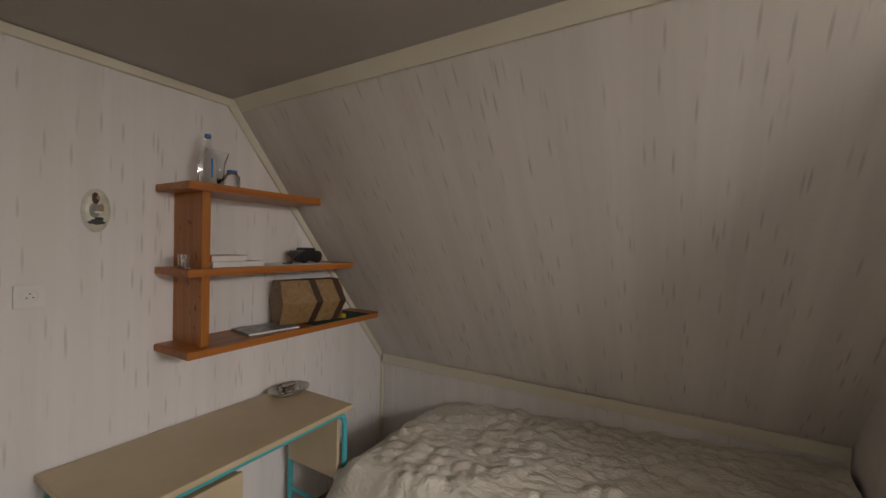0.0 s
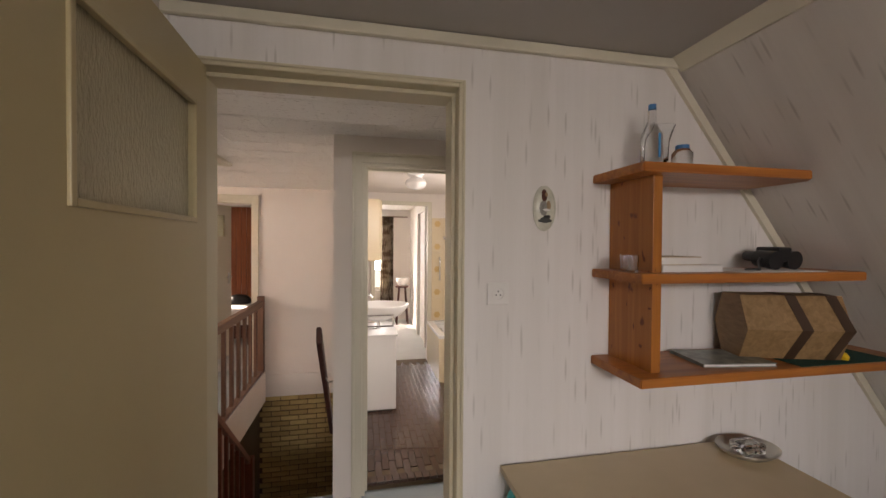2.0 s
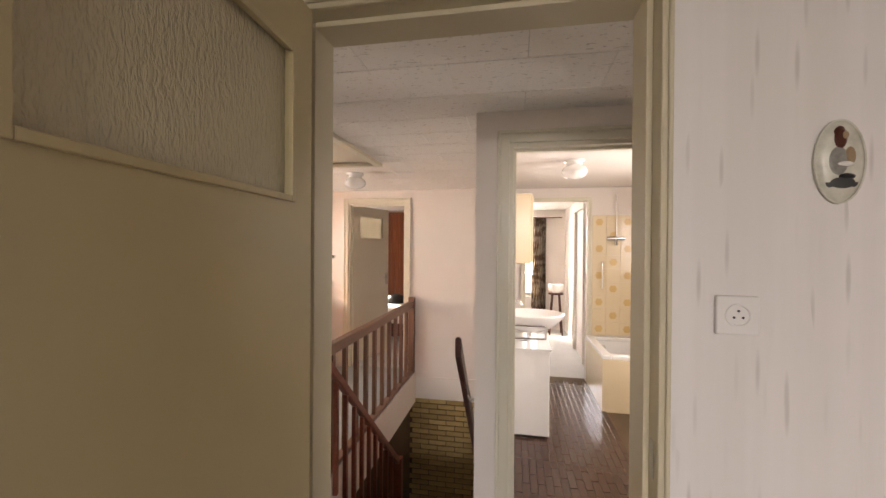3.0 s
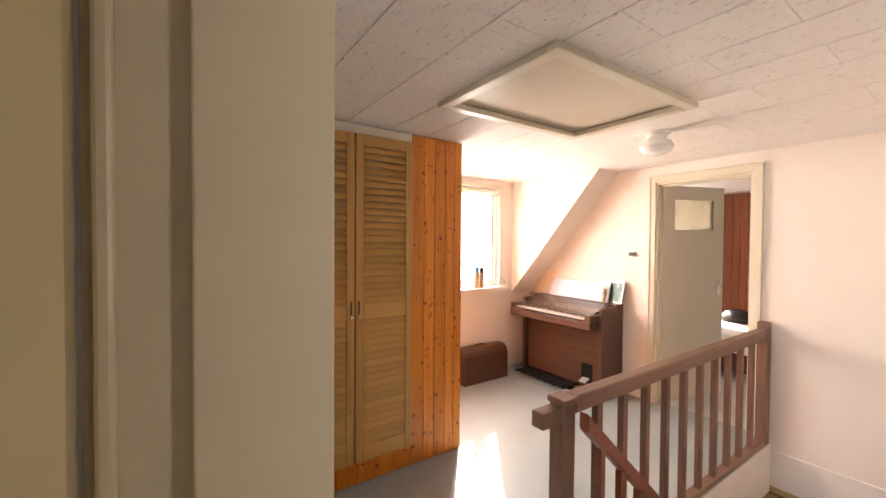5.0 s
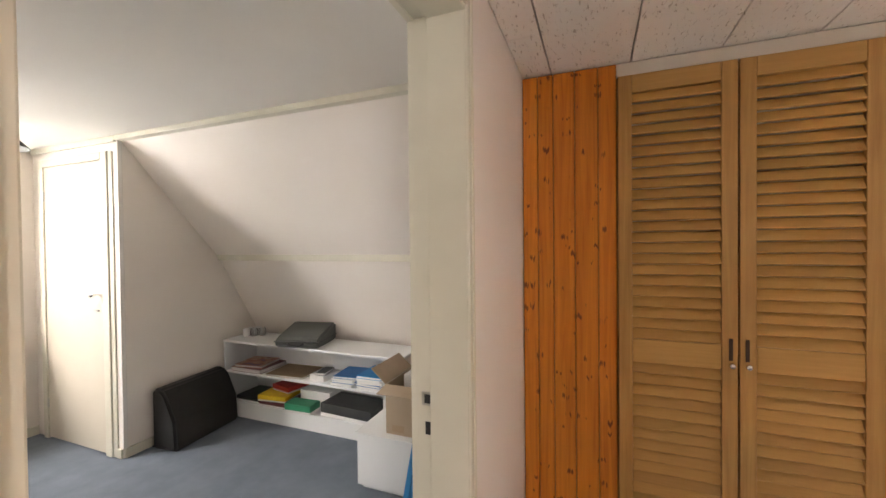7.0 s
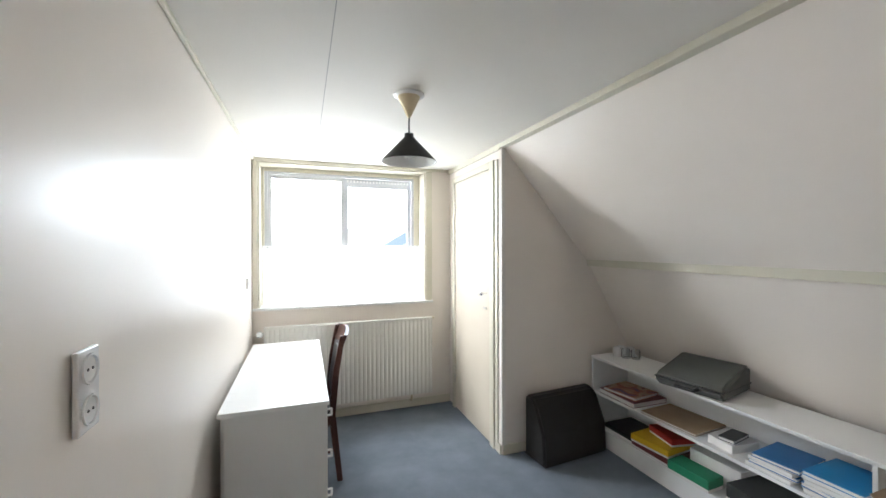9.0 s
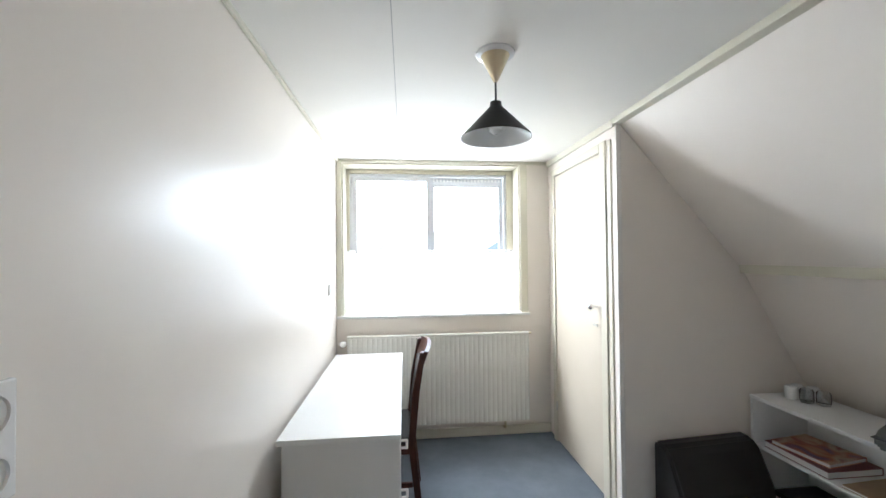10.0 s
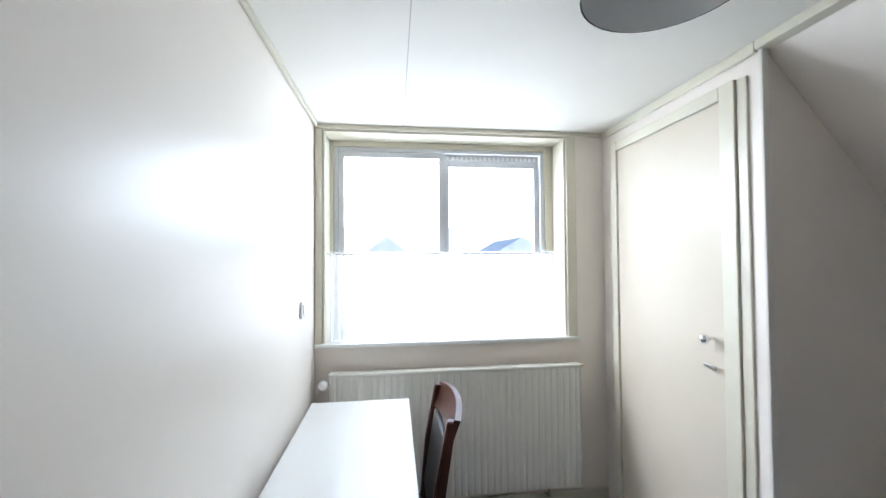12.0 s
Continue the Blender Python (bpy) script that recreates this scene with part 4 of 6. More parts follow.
for a, b, hand in ((0.519, 0.913, 1), (0.919, 1.312, -1)):
    door = part("louver_door", boxes((CX - 0.012, CX + 0.014, a, a + 0.05, 0.135, 2.138), (CX - 0.012, CX + 0.014, b - 0.05, b, 0.135, 2.138), bevel=0.003), LOUVERV, closet)
    for z0, z1 in ((0.135, 0.235), (1.015, 1.105), (2.07, 2.138)):
        part("rail", boxes((CX - 0.011, CX + 0.013, a + 0.0505, b - 0.0505, z0, z1), bevel=0.002), LOUVER, door)
    for z0, z1 in ((0.235, 1.015), (1.105, 2.07)):
        n = round((z1 - z0) / 0.0422)
        for i in range(n):
            s = new("slat", slat_mesh)
            s.parent = door
            s.location = (CX + 0.001, (a + b) / 2, z0 + (i + 0.5) * (z1 - z0) / n)
    yk = b - 0.022 if hand > 0 else a + 0.022
    bm = bmesh.new()
    tube(bm, (CX + 0.014, yk, 1.035), (CX + 0.032, yk, 1.035), 0.006, seg=10)
    s = bmesh.ops.create_uvsphere(bm, u_segments=14, v_segments=8, radius=0.011)
    bmesh.ops.translate(bm, vec=(CX + 0.034, yk, 1.035), verts=s["verts"])
    part("knob", bm, CHROME, door, "small chrome knob", True)
    bm = bmesh.new()
    box(bm, CX + 0.0142, CX + 0.018, yk - 0.006, yk + 0.006, 1.05, 1.13, 0.001)
    part("escutcheon", bm, BOXDARK, door, "dark metal pull plate")

# hatch in the ceiling
hatch = thing("attic_hatch", ((hx0 + hx1) / 2, (hy0 + hy1) / 2, LAND - 0.03), "cream painted attic hatch with a raised frame", "hatch")
W = 0.055
part("panel", boxes((hx0 - 0.01, hx1 + 0.01, hy0 - 0.01, hy1 + 0.01, LAND + 0.004, LAND + 0.024)), PALEDOOR, hatch)
for r in ((hx0 - W + 0.03, hx0 + 0.03, hy0 - W + 0.03, hy1 + W - 0.03), (hx1 - 0.03, hx1 + W - 0.03, hy0 - W + 0.03, hy1 + W - 0.03)):
    part("frame_side", boxes((*r, LAND - 0.03, LAND - 0.001), bevel=0.004), CREAM, hatch)
for r in ((hx0 + 0.031, hx1 - 0.031, hy0 - W + 0.03, hy0 + 0.03), (hx0 + 0.031, hx1 - 0.031, hy1 - 0.03, hy1 + W - 0.03)):
    part("frame_side", boxes((*r, LAND - 0.03, LAND - 0.001), bevel=0.004), CREAM, hatch)


def globe_lamp(name, x, y, z, label):
    lamp = thing(name, (x, y, z), label, "lamp")
    bm = bmesh.new()
    lathe(bm, [(0, 0), (0.075, 0), (0.078, -0.012), (0.06, -0.022), (0.055, -0.04), (0, -0.04)], (x, y, z - 0.001), 26)
    part("base", bm, CERAMIC, lamp, "", True)
    bm = bmesh.new()
    lathe(bm, [(0.05, -0.04), (0.085, -0.06), (0.098, -0.09), (0.085, -0.12), (0.05, -0.14), (0.02, -0.148), (0, -0.15)], (x, y, z), 26)
    part("globe", bm, CERAMIC, lamp, "white opal glass globe", True)
    return lamp


globe_lamp("ceiling_lamp", -1.775, 2.58, LAND, "white opal ceiling lamp on the tiled ceiling")

# banister
RX = -1.505
ban = thing("banister", (RX, 2.4, 0), "brown painted wooden banister along the stairwell", "banister")
part("newel_post", boxes((RX - 0.037, RX + 0.037, 1.305, 1.379, -0.36, 0.835), bevel=0.005), POSTWOOD, ban)
part("newel_cap", boxes((RX - 0.045, RX + 0.045, 1.297, 1.387, 0.836, 0.862), bevel=0.006), RAILWOOD, ban)
part("end_post", boxes((RX - 0.035, RX + 0.035, 3.615, 3.685, -0.10, 0.91), bevel=0.005), POSTWOOD, ban)
part("handrail", boxes((RX - 0.032, RX + 0.032, 1.388, 3.614, 0.785, 0.86), bevel=0.008), RAILWOOD, ban)
part("rail_stub", boxes((RX - 0.03, RX + 0.03, 1.19, 1.304, 0.765, 0.83), bevel=0.005), RAILWOOD, ban)
part("bottom_rail", boxes((RX - 0.03, RX + 0.03, 1.380, 3.614, 0.001, 0.03), bevel=0.004), RAILWOOD, ban)
bal = mesh_of("baluster", boxes((-0.016, 0.016, -0.02, 0.02, 0.031, 0.784), bevel=0.003), POSTWOOD)
for i in range(10):
    b = new("baluster", bal)
    b.parent = ban
    b.matrix_parent_inverse = Matrix.Translation(ban.location).inverted()
    b.location = (RX, 1.379 + (i + 1) * (3.615 - 1.379) / 11, 0)


def sloped_bar(name, x, ya, za, yb, zb, w, h, mat, parent, label=""):
    bm = bmesh.new()
    prism(bm, [(ya, za), (yb, zb), (yb, zb - h), (ya, za - h)], "x", x - w / 2, x + w / 2)
    bmesh.ops.bevel(bm, geom=list(bm.edges), offset=0.005, segments=2, affect="EDGES")
    return part(name, bm, mat, parent, label)


stair = thing("staircase", (-1.0, 1.9, -2.6), "steep wooden staircase with red-brown rails going down", "staircase")
for i in range(13):
    y, z = 1.17 + i * 0.185, -0.19 - i * 0.185
    if z < -2.55:
        break
    part("tread", boxes((-1.40, -0.53, y, y + 0.225, z - 0.03, z), bevel=0.006), REDRAIL, stair)
for x in (-1.425, -0.513):
    sloped_bar("stringer", x, 1.17, -0.02, 3.55, -2.40, 0.035, 0.30, REDRAIL, stair)
sloped_bar("stair_handrail", -1.445, 1.40, 0.80, 2.91, -0.62, 0.045, 0.075, REDRAIL, stair, "dark red-brown sloping handrail")
part("lower_newel", boxes((-1.485, -1.405, 2.91, 2.99, -1.75, -0.64), bevel=0.006), REDRAIL, stair)
for i in range(9):
    y = 1.52 + i * 0.15
    zt = 0.80 - (y - 1.40) * 0.9404 - 0.07
    part("stair_baluster", boxes((-1.460, -1.430, y - 0.015, y + 0.015, zt - 0.75, zt), bevel=0.003), REDRAIL, stair)
wr = thing("wall_handrail", (-0.55, 1.3, 0.7), "dark red-brown handrail board on brackets", "handrail")
sloped_bar("rail_board", -0.56, 1.00, 1.075, 1.95, 0.10, 0.03, 0.10, DARKRAIL, wr)
for y, z in ((1.30, 0.70), (1.8, 0.19)):
    bm = bmesh.new()
    bent(bm, [(-0.491, y, z - 0.04), (-0.53, y, z - 0.05), (-0.555, y, z - 0.01)], 0.007, 8)
    part("bracket", bm, CHROME, wr, "steel bracket")

# dormer window
def window(name, label, axis, w, h, mat, split, grille=False):
    """A glazed frame in its own plane: x along, z up, y through; left end at x = 0."""
    g = thing(name, (0, 0, 0), label, "window")
    f = 0.026
    def add(nm, bm, m, parent=None, lab=""):
        o = part(nm, bm, m, parent or g, lab)
        o.matrix_parent_inverse = Matrix()
        return o
    add("outer_frame", boxes((0, f, 0, 0.07, 0, h), (w - f, w, 0, 0.07, 0, h), (f, w - f, 0, 0.07, 0, f), (f, w - f, 0, 0.07, h - f, h), bevel=0.003), mat)
    spans = [(f, split), (split, w - f)] if split else [(f, w - f)]
    for k, (a, b) in enumerate(spans):
        y0, y1 = ((0.008, 0.04), (0.03, 0.062))[k % 2]
        s = 0.034
        top = h - f - (0.045 if grille and k else 0)
        sash = add("sash", boxes((a, a + s, y0, y1, f, top), (b - s, b, y0, y1, f, top), (a + s, b - s, y0, y1, f, f + s), (a + s, b - s, y0, y1, top - s, top), bevel=0.003), mat)
        pane = add("pane", boxes((a + s + 0.0005, b - s - 0.0005, y0 + 0.014, y0 + 0.018, f + s + 0.0005, top - s - 0.0005)), glass_m, sash)
        pane.visible_shadow = False
        if grille and k:
            gr = add("vent", boxes((a, b, 0.03, 0.05, top, h - f)), mat, None, "pale slotted ventilation strip")
            for i in range(20):
                u = a + 0.03 + i * (b - a - 0.06) / 19
                add("slot", boxes((u - 0.008, u + 0.008, 0.024, 0.0295, top + 0.012, h - f - 0.012), bevel=0.002), WHITEGLOSS, gr)
    return g


dw = window("dormer_window", "white painted dormer window with a wide pane", "y", WY1 - WY0 - 0.02, WZ1 - WZ0 - 0.01, WHITEWALL, 0.80)
dw.matrix_basis = Matrix.Translation((-3.895, WY0 + 0.01, WZ0 + 0.005)) @ Matrix.Rotation(radians(90), 4, "Z")
trim("trim_dormer_sill", [(-3.90, -3.74, WY0 - 0.08, WY1 + 0.06, WZ0 - 0.03, WZ0)], WHITEWALL, label="white window sill of the dormer")
trim("trim_dormer_casing", [(-3.872, -3.855, WY1, WY1 + 0.05, WZ0, WZ1 + 0.05), (-3.872, -3.855, WY0, WY1, WZ1, WZ1 + 0.05)], label="cream casing of the dormer window")
bl = thing("roller_blind", (-3.85, 2.4, WZ1), "rolled-up pale roller blind at the window head", "blind")
bm = bmesh.new()
tube(bm, (-3.865, WY0 + 0.06, WZ1 - 0.035), (-3.865, WY1 - 0.03, WZ1 - 0.035), 0.022, seg=14)
part("roll", bm, CREAM, bl, "", True)
part("hem_bar", boxes((-3.868, -3.858, WY0 + 0.07, WY1 - 0.04, WZ1 - 0.09, WZ1 - 0.075), bevel=0.002), CREAM, bl)
for (x, y, h, r, m1, m2, lab) in ((-3.80, 2.765, 0.235, 0.028, BLUE, TAN, "spray can with a blue cap on the window sill"), (-3.79, 2.825, 0.225, 0.026, BLACK, TAN, "spray can with a dark cap on the window sill")):
    c = thing("spray_can", (x, y, WZ0), lab, "can", "spray cans on the sill")
    bm = bmesh.new()
    lathe(bm, [(0, 0), (r, 0), (r, h * 0.72), (r * 0.8, h * 0.77), (0, h * 0.77)], (x, y, WZ0), 18)
    part("body", bm, m2, c, "", True)
    bm = bmesh.new()
    lathe(bm, [(r * 0.92, h * 0.73), (r * 0.9, h * 0.97), (r * 0.8, h), (0, h)], (x, y, WZ0), 18)
    part("cap", bm, m1, c, "", True)
bottle("small_bottle", (-3.79, 3.14, WZ0), [(0, 0), (0.025, 0), (0.025, 0.06), (0.012, 0.08), (0.012, 0.10), (0, 0.10)], bottle_m, "small pale bottle on the window sill")

# chest with a rounded lid
chest = thing("rounded_case", (-3.72, 2.75, 0), "brown leatherette case with a rounded top", "case")
bm = bmesh.new()
pts = [(-3.84, 0.005), (-3.60, 0.005), (-3.60, 0.25)] + [(-3.68 + 0.08 * math.cos(a), 0.25 + 0.115 * math.sin(a)) for a in (0.4, 0.8, 1.2, 1.57)]
pts += [(-3.76 + 0.08 * math.cos(a), 0.25 + 0.115 * math.sin(a)) for a in (1.57, 2.0, 2.4, 2.8)] + [(-3.84, 0.25)]
prism(bm, pts, "y", 2.45, 3.05)
part("shell", bm, LEATHER, chest, "", False)
part("seam", boxes((-3.842, -3.597, 2.446, 3.054, 0.215, 0.223), bevel=0.002), BOXDARK, chest)
bm = bmesh.new()
bent(bm, [(-3.72, 2.68, 0.36), (-3.72, 2.70, 0.38), (-3.72, 2.80, 0.38), (-3.72, 2.82, 0.36)], 0.008, 8)
part("grip", bm, BOXDARK, chest)

# electronic organ
lid_m = material("smoked_perspex", (0.93, 0.91, 0.91), 0.06)
lid_m.node_tree.nodes["Principled BSDF"].inputs["IOR"].default_value = 1.8
lid_m.node_tree.nodes["Principled BSDF"].inputs["Transmission Weight"].default_value = 1.0
org = thing("organ", (-3.15, 3.46, 0), "brown veneered electronic organ with foot pedals", "organ")
part("side_panel", boxes((-2.675, -2.64, 3.34, 3.69, 0.0, 0.86), bevel=0.004), ORGANWOOD, org)
part("side_panel", boxes((-3.66, -3.625, 3.34, 3.69, 0.0, 0.86), bevel=0.004), ORGANWOOD, org)
part("front_panel", boxes((-3.624, -2.676, 3.40, 3.42, 0.06, 0.70), bevel=0.002), ORGANWOOD, org)
part("plinth", boxes((-3.624, -2.676, 3.42, 3.68, 0.0, 0.06)), ORGANWOOD, org)
part("key_bed", boxes((-3.72, -2.68, 3.20, 3.60, 0.665, 0.735), bevel=0.006), ORGANWOOD, org)
part("cheek_block", boxes((-2.74, -2.68, 3.205, 3.60, 0.736, 0.795), bevel=0.006), ORGANWOOD, org)
part("cheek_block", boxes((-3.72, -3.66, 3.205, 3.60, 0.736, 0.795), bevel=0.006), ORGANWOOD, org)
part("top", boxes((-3.66, -2.64, 3.58, 3.69, 0.861, 0.885), bevel=0.005), ORGANWOOD, org)
bm = bmesh.new()
prism(bm, [(3.40, 0.745), (3.58, 0.80), (3.58, 0.875), (3.54, 0.875), (3.40, 0.79)], "x", -3.655, -2.745)
part("control_panel", bm, material("dark_gloss_panel", (0.05, 0.036, 0.03), 0.18), org, "glossy dark control panel")
for i in range(14):
    part("tab_switch", boxes((-3.58 + i * 0.055, -3.55 + i * 0.055, 3.42, 3.45, 0.797, 0.812), bevel=0.003), (PAPERWHITE, RED, BLACK)[i % 3], org)
part("key_base", boxes((-3.655, -2.745, 3.235, 3.40, 0.738, 0.756)), BLACK, org)
wk = mesh_of("white_key", boxes((-0.0105, 0.0105, 0, 0.14, 0, 0.018), bevel=0.002), PAPERWHITE)
bk = mesh_of("black_key", boxes((-0.006, 0.006, 0.05, 0.15, 0, 0.012), bevel=0.002), BLACK)
for i in range(40):
    for msh, nm, dx, z in ((wk, "white_key", 0, 0.752), (bk, "black_key", 0.011, 0.768)):
        if nm == "black_key" and i % 7 in (2, 6):
            continue
        k = new(nm, msh)
        k.parent = org
        k.matrix_parent_inverse = Matrix.Translation(org.location).inverted()
        k.location = (-3.642 + i * 0.0225 + dx, 3.228, z)
bm = bmesh.new()
box(bm, -3.49, -2.76, -0.006, 0.006, 0, 0.20, 0.004)
bmesh.ops.transform(bm, matrix=Matrix.Translation((0, 3.60, 0.887)) @ Matrix.Rotation(radians(-20), 4, "X"), verts=bm.verts)
part("music_rest", bm, material("lilac_perspex", (0.55, 0.54, 0.60), 0.2), org, "pale perspex music rest")
bm = bmesh.new()
prism(bm, [(3.212, 0.797), (3.54, 0.884), (3.54, 0.889), (3.212, 0.802)], "x", -3.715, -2.685)
lid = part("lid", bm, lid_m, org, "shiny clear perspex lid over the keys")
lid.visible_shadow = False
part("lid_edge", boxes((-3.715, -2.685, 3.203, 3.2115, 0.794, 0.804), bevel=0.002), ORGANWOOD, org)
part("music_ledge", boxes((-3.62, -2.80, 3.56, 3.60, 0.876, 0.888), bevel=0.003), BOXDARK, org)
for i in range(13):
    bm = bmesh.new()
    box(bm, -3.60 + i * 0.053, -3.572 + i * 0.053, 3.16 + (i % 2) * 0.01, 3.40, 0.045, 0.062, 0.003)
    part("pedal", bm, BLACK, org)
part("pedal_frame", boxes((-3.62, -2.90, 3.30, 3.399, 0.0, 0.042), bevel=0.004), BOXDARK, org)
part("pedal_well", boxes((-2.90, -2.78, 3.392, 3.401, 0.08, 0.29)), BLACK, org)
bm = bmesh.new()
box(bm, -2.88, -2.80, 3.30, 3.44, 0.0, 0.015, 0.004)
bmesh.ops.transform(bm, matrix=Matrix.Translation((0, 0.02, 0.13)) @ Matrix.Translation((0, 3.37, 0)) @ Matrix.Rotation(radians(20), 4, "X") @ Matrix.Translation((0, -3.37, 0)), verts=bm.verts)
part("swell_pedal", bm, STEEL, org, "grey metal swell pedal")

pic = thing("picture_frame", (-2.68, 3.64, 0.886), "small framed green landscape leaning on the organ", "picture")
M = Matrix.Translation((-2.70, 3.635, 0.888)) @ Matrix.Rotation(radians(-12), 4, "Z") @ Matrix.Rotation(radians(-10), 4, "X")
bm = bmesh.new()
for r in ((-0.09, -0.078, 0, 0.22), (0.078, 0.09, 0, 0.22), (-0.078, 0.078, 0, 0.012), (-0.078, 0.078, 0.208, 0.22)):
    box(bm, r[0], r[1], -0.008, 0.008, r[2], r[3], 0.002, M)
part("frame", bm, STEEL, pic)
pm = material("landscape_print", (0.1, 0.2, 0.1), 0.3)
_n = Nodes(pm)
_n.color(_n.ramp(_n.noise(14), (0.3, (0.02, 0.06, 0.04)), (0.5, (0.06, 0.16, 0.13)), (0.62, (0.2, 0.3, 0.28)), (0.7, (0.6, 0.62, 0.6))))
bm = bmesh.new()
box(bm, -0.0785, 0.0785, -0.002, 0.004, 0.0115, 0.2085, 0, M)
part("print", bm, pm, pic, "green and white landscape print")
bottle("ornament_figurine", (-2.80, 3.62, 0.886), [(0, 0), (0.03, 0), (0.032, 0.02), (0.018, 0.05), (0.026, 0.09), (0.014, 0.115), (0.017, 0.135), (0, 0.155)], TAN, "small brown and white china ornament")

th = thing("wall_thermostat", (-2.51, FAR - 0.01, 1.385), "small grey control box on the wall", "control")
part("body", boxes((-2.545, -2.475, FAR - 0.022, FAR - 0.001, 1.358, 1.405), bevel=0.003), PAPERWHITE, th)
part("display", boxes((-2.540, -2.480, FAR - 0.024, FAR - 0.0222, 1.364, 1.399)), DARKGREY, th)
th.location.x -= 0.046
cord = thing("pull_cord", (-2.62, FAR - 0.03, 2.05), "white ceiling pull cord with a toggle", "cord")
bm = bmesh.new()
tube(bm, (-2.62, 3.66, LAND - 0.001), (-2.62, 3.66, 2.06), 0.0018, seg=6)
part("string", bm, PAPERWHITE, cord)
bm = bmesh.new()
lathe(bm, [(0, 0.03), (0.006, 0.028), (0.009, 0), (0, 0)], (-2.62, 3.66, 2.035), 10)
part("toggle", bm, PAPERWHITE, cord, "", True)
ls = thing("light_switch", (-0.979, 0.1405, 1.38), "large cream light switch on the landing wall", "switch")
part("plate", boxes((-1.012, -0.930, 0.1402, 0.1500, 1.328, 1.410), bevel=0.004), WHITEWALL, ls)
part("rocker", boxes((-0.990, -0.952, 0.1502, 0.1535, 1.342, 1.392), bevel=0.0015), WHITEWALL, ls)


# ---- study ----
ow = window("window_office", "grey aluminium sliding window in a cream reveal", "x", 1.357, 1.18, ALU, 0.690, True)
ow.matrix_basis = Matrix.Translation((-1.036, -3.895, 1.005)) @ Matrix.Rotation(radians(180), 4, "Z")
trim("trim_reveal", [(-2.463, -2.395, -3.975, -3.893, 1.0, 2.221), (-2.463, -2.450, -3.892, -3.721, 1.0, 2.221), (-1.034, -0.998, -3.975, -3.893, 1.0, 2.221), (-1.012, -0.998, -3.892, -3.721, 1.0, 2.221), (-2.394, -1.035, -3.975, -3.893, 2.187, 2.221), (-2.463, -0.998, -3.975, -3.721, 2.222, 2.234)], label="cream painted window reveal")
trim("trim_window_casing", [(-2.523, -2.462, -3.719, -3.705, 0.98, 2.234), (-0.997, -0.958, -3.719, -3.705, 0.98, 2.234)], label="cream painted window casing")
for i in range(5):
    a = -2.53 + i * 0.3142
    part("sill_tile", boxes((a + 0.001, a + 0.3132, -3.893, -3.685, 0.982, 1.002), bevel=0.003), WHITEGLOSS, bpy.data.objects["wall_window_office"])

cur = thing("lace_curtain", (-1.74, -3.76, 1.0), "sheer white half curtain on a thin rod", "curtain")
bm = bmesh.new()
tube(bm, (-2.45, -3.765, 1.512), (-1.012, -3.765, 1.512), 0.005, seg=10)
part("rod", bm, CHROME, cur, "", True)
for a, b in ((-2.44, -1.722), (-1.716, -1.03)):
    bm = bmesh.new()
    N, MZ = 150, 14
    rows = []
    for j in range(MZ + 1):
        z = 1.525 - (1.525 - 1.005) * j / MZ
        fade = 0.35 + 0.65 * j / MZ
        r = []
        for i in range(N + 1):
            u = i / N
            x = a + (b - a) * u
            edge = 1.0 + 1.5 * math.exp(-u * 14) + 1.5 * math.exp(-(1 - u) * 14)
            y = -3.765 + fade * 0.012 * edge * math.sin(u * 120 + 1.5 * math.sin(u * 17) + 0.3 * j / MZ)
            r.append(bm.verts.new((x, y, z + (0.006 * math.sin(u * 120) if j == MZ else 0))))
        rows.append(r)
    for p, q in zip(rows, rows[1:]):
        for i in range(N):
            bm.faces.new((p[i], p[i + 1], q[i + 1], q[i]))
    o = part("panel", bm, lace_m, cur, "", True)
    o.visible_shadow = False

# radiator
rad = thing("radiator", (-1.78, -3.66, 0.1), "white enamelled panel radiator below the window", "radiator")
RX0, RX1, RZ0, RZ1 = -2.495, -1.05, 0.148, 0.855
part("back_panel", boxes((RX0 + 0.01, RX1 - 0.01, -3.665, -3.635, RZ0, RZ1 - 0.01), bevel=0.004), RADIATOR, rad)
bm = bmesh.new()
n = 38
pts = []
for i in range(n):
    u0 = RX0 + (RX1 - RX0) * i / n
    w_ = (RX1 - RX0) / n
    pts += [(u0 + 0.06 * w_, -3.620), (u0 + 0.28 * w_, -3.616), (u0 + 0.72 * w_, -3.616), (u0 + 0.94 * w_, -3.620)]
prism(bm, [(RX0 + 0.007, -3.634)] + [(min(max(x, RX0 + 0.007), RX1 - 0.007), y) for x, y in pts] + [(RX1 - 0.007, -3.634)], "z", RZ0, RZ1 - 0.02)
part("ribbed_front", bm, RADIATOR, rad)
part("top_cover", boxes((RX0, RX1, -3.665, -3.612, RZ1 - 0.018, RZ1), bevel=0.004), RADIATOR, rad)
part("side_cover", boxes((RX0, RX0 + 0.006, -3.66, -3.614, RZ0, RZ1 - 0.019), bevel=0.002), RADIATOR, rad)
part("side_cover", boxes((RX1 - 0.006, RX1, -3.66, -3.614, RZ0, RZ1 - 0.019), bevel=0.002), RADIATOR, rad)
part("wall_bracket", boxes((-2.3, -2.26, -3.718, -3.666, 0.3, 0.7)), RADIATOR, rad)
part("wall_bracket", boxes((-1.32, -1.28, -3.718, -3.666, 0.3, 0.7)), RADIATOR, rad)
bm = bmesh.new()
tube(bm, (RX1, -3.64, 0.80), (RX1 + 0.025, -3.64, 0.80), 0.012, seg=12)
valve = part("valve", bm, STEEL, rad, "", True)
bm = bmesh.new()
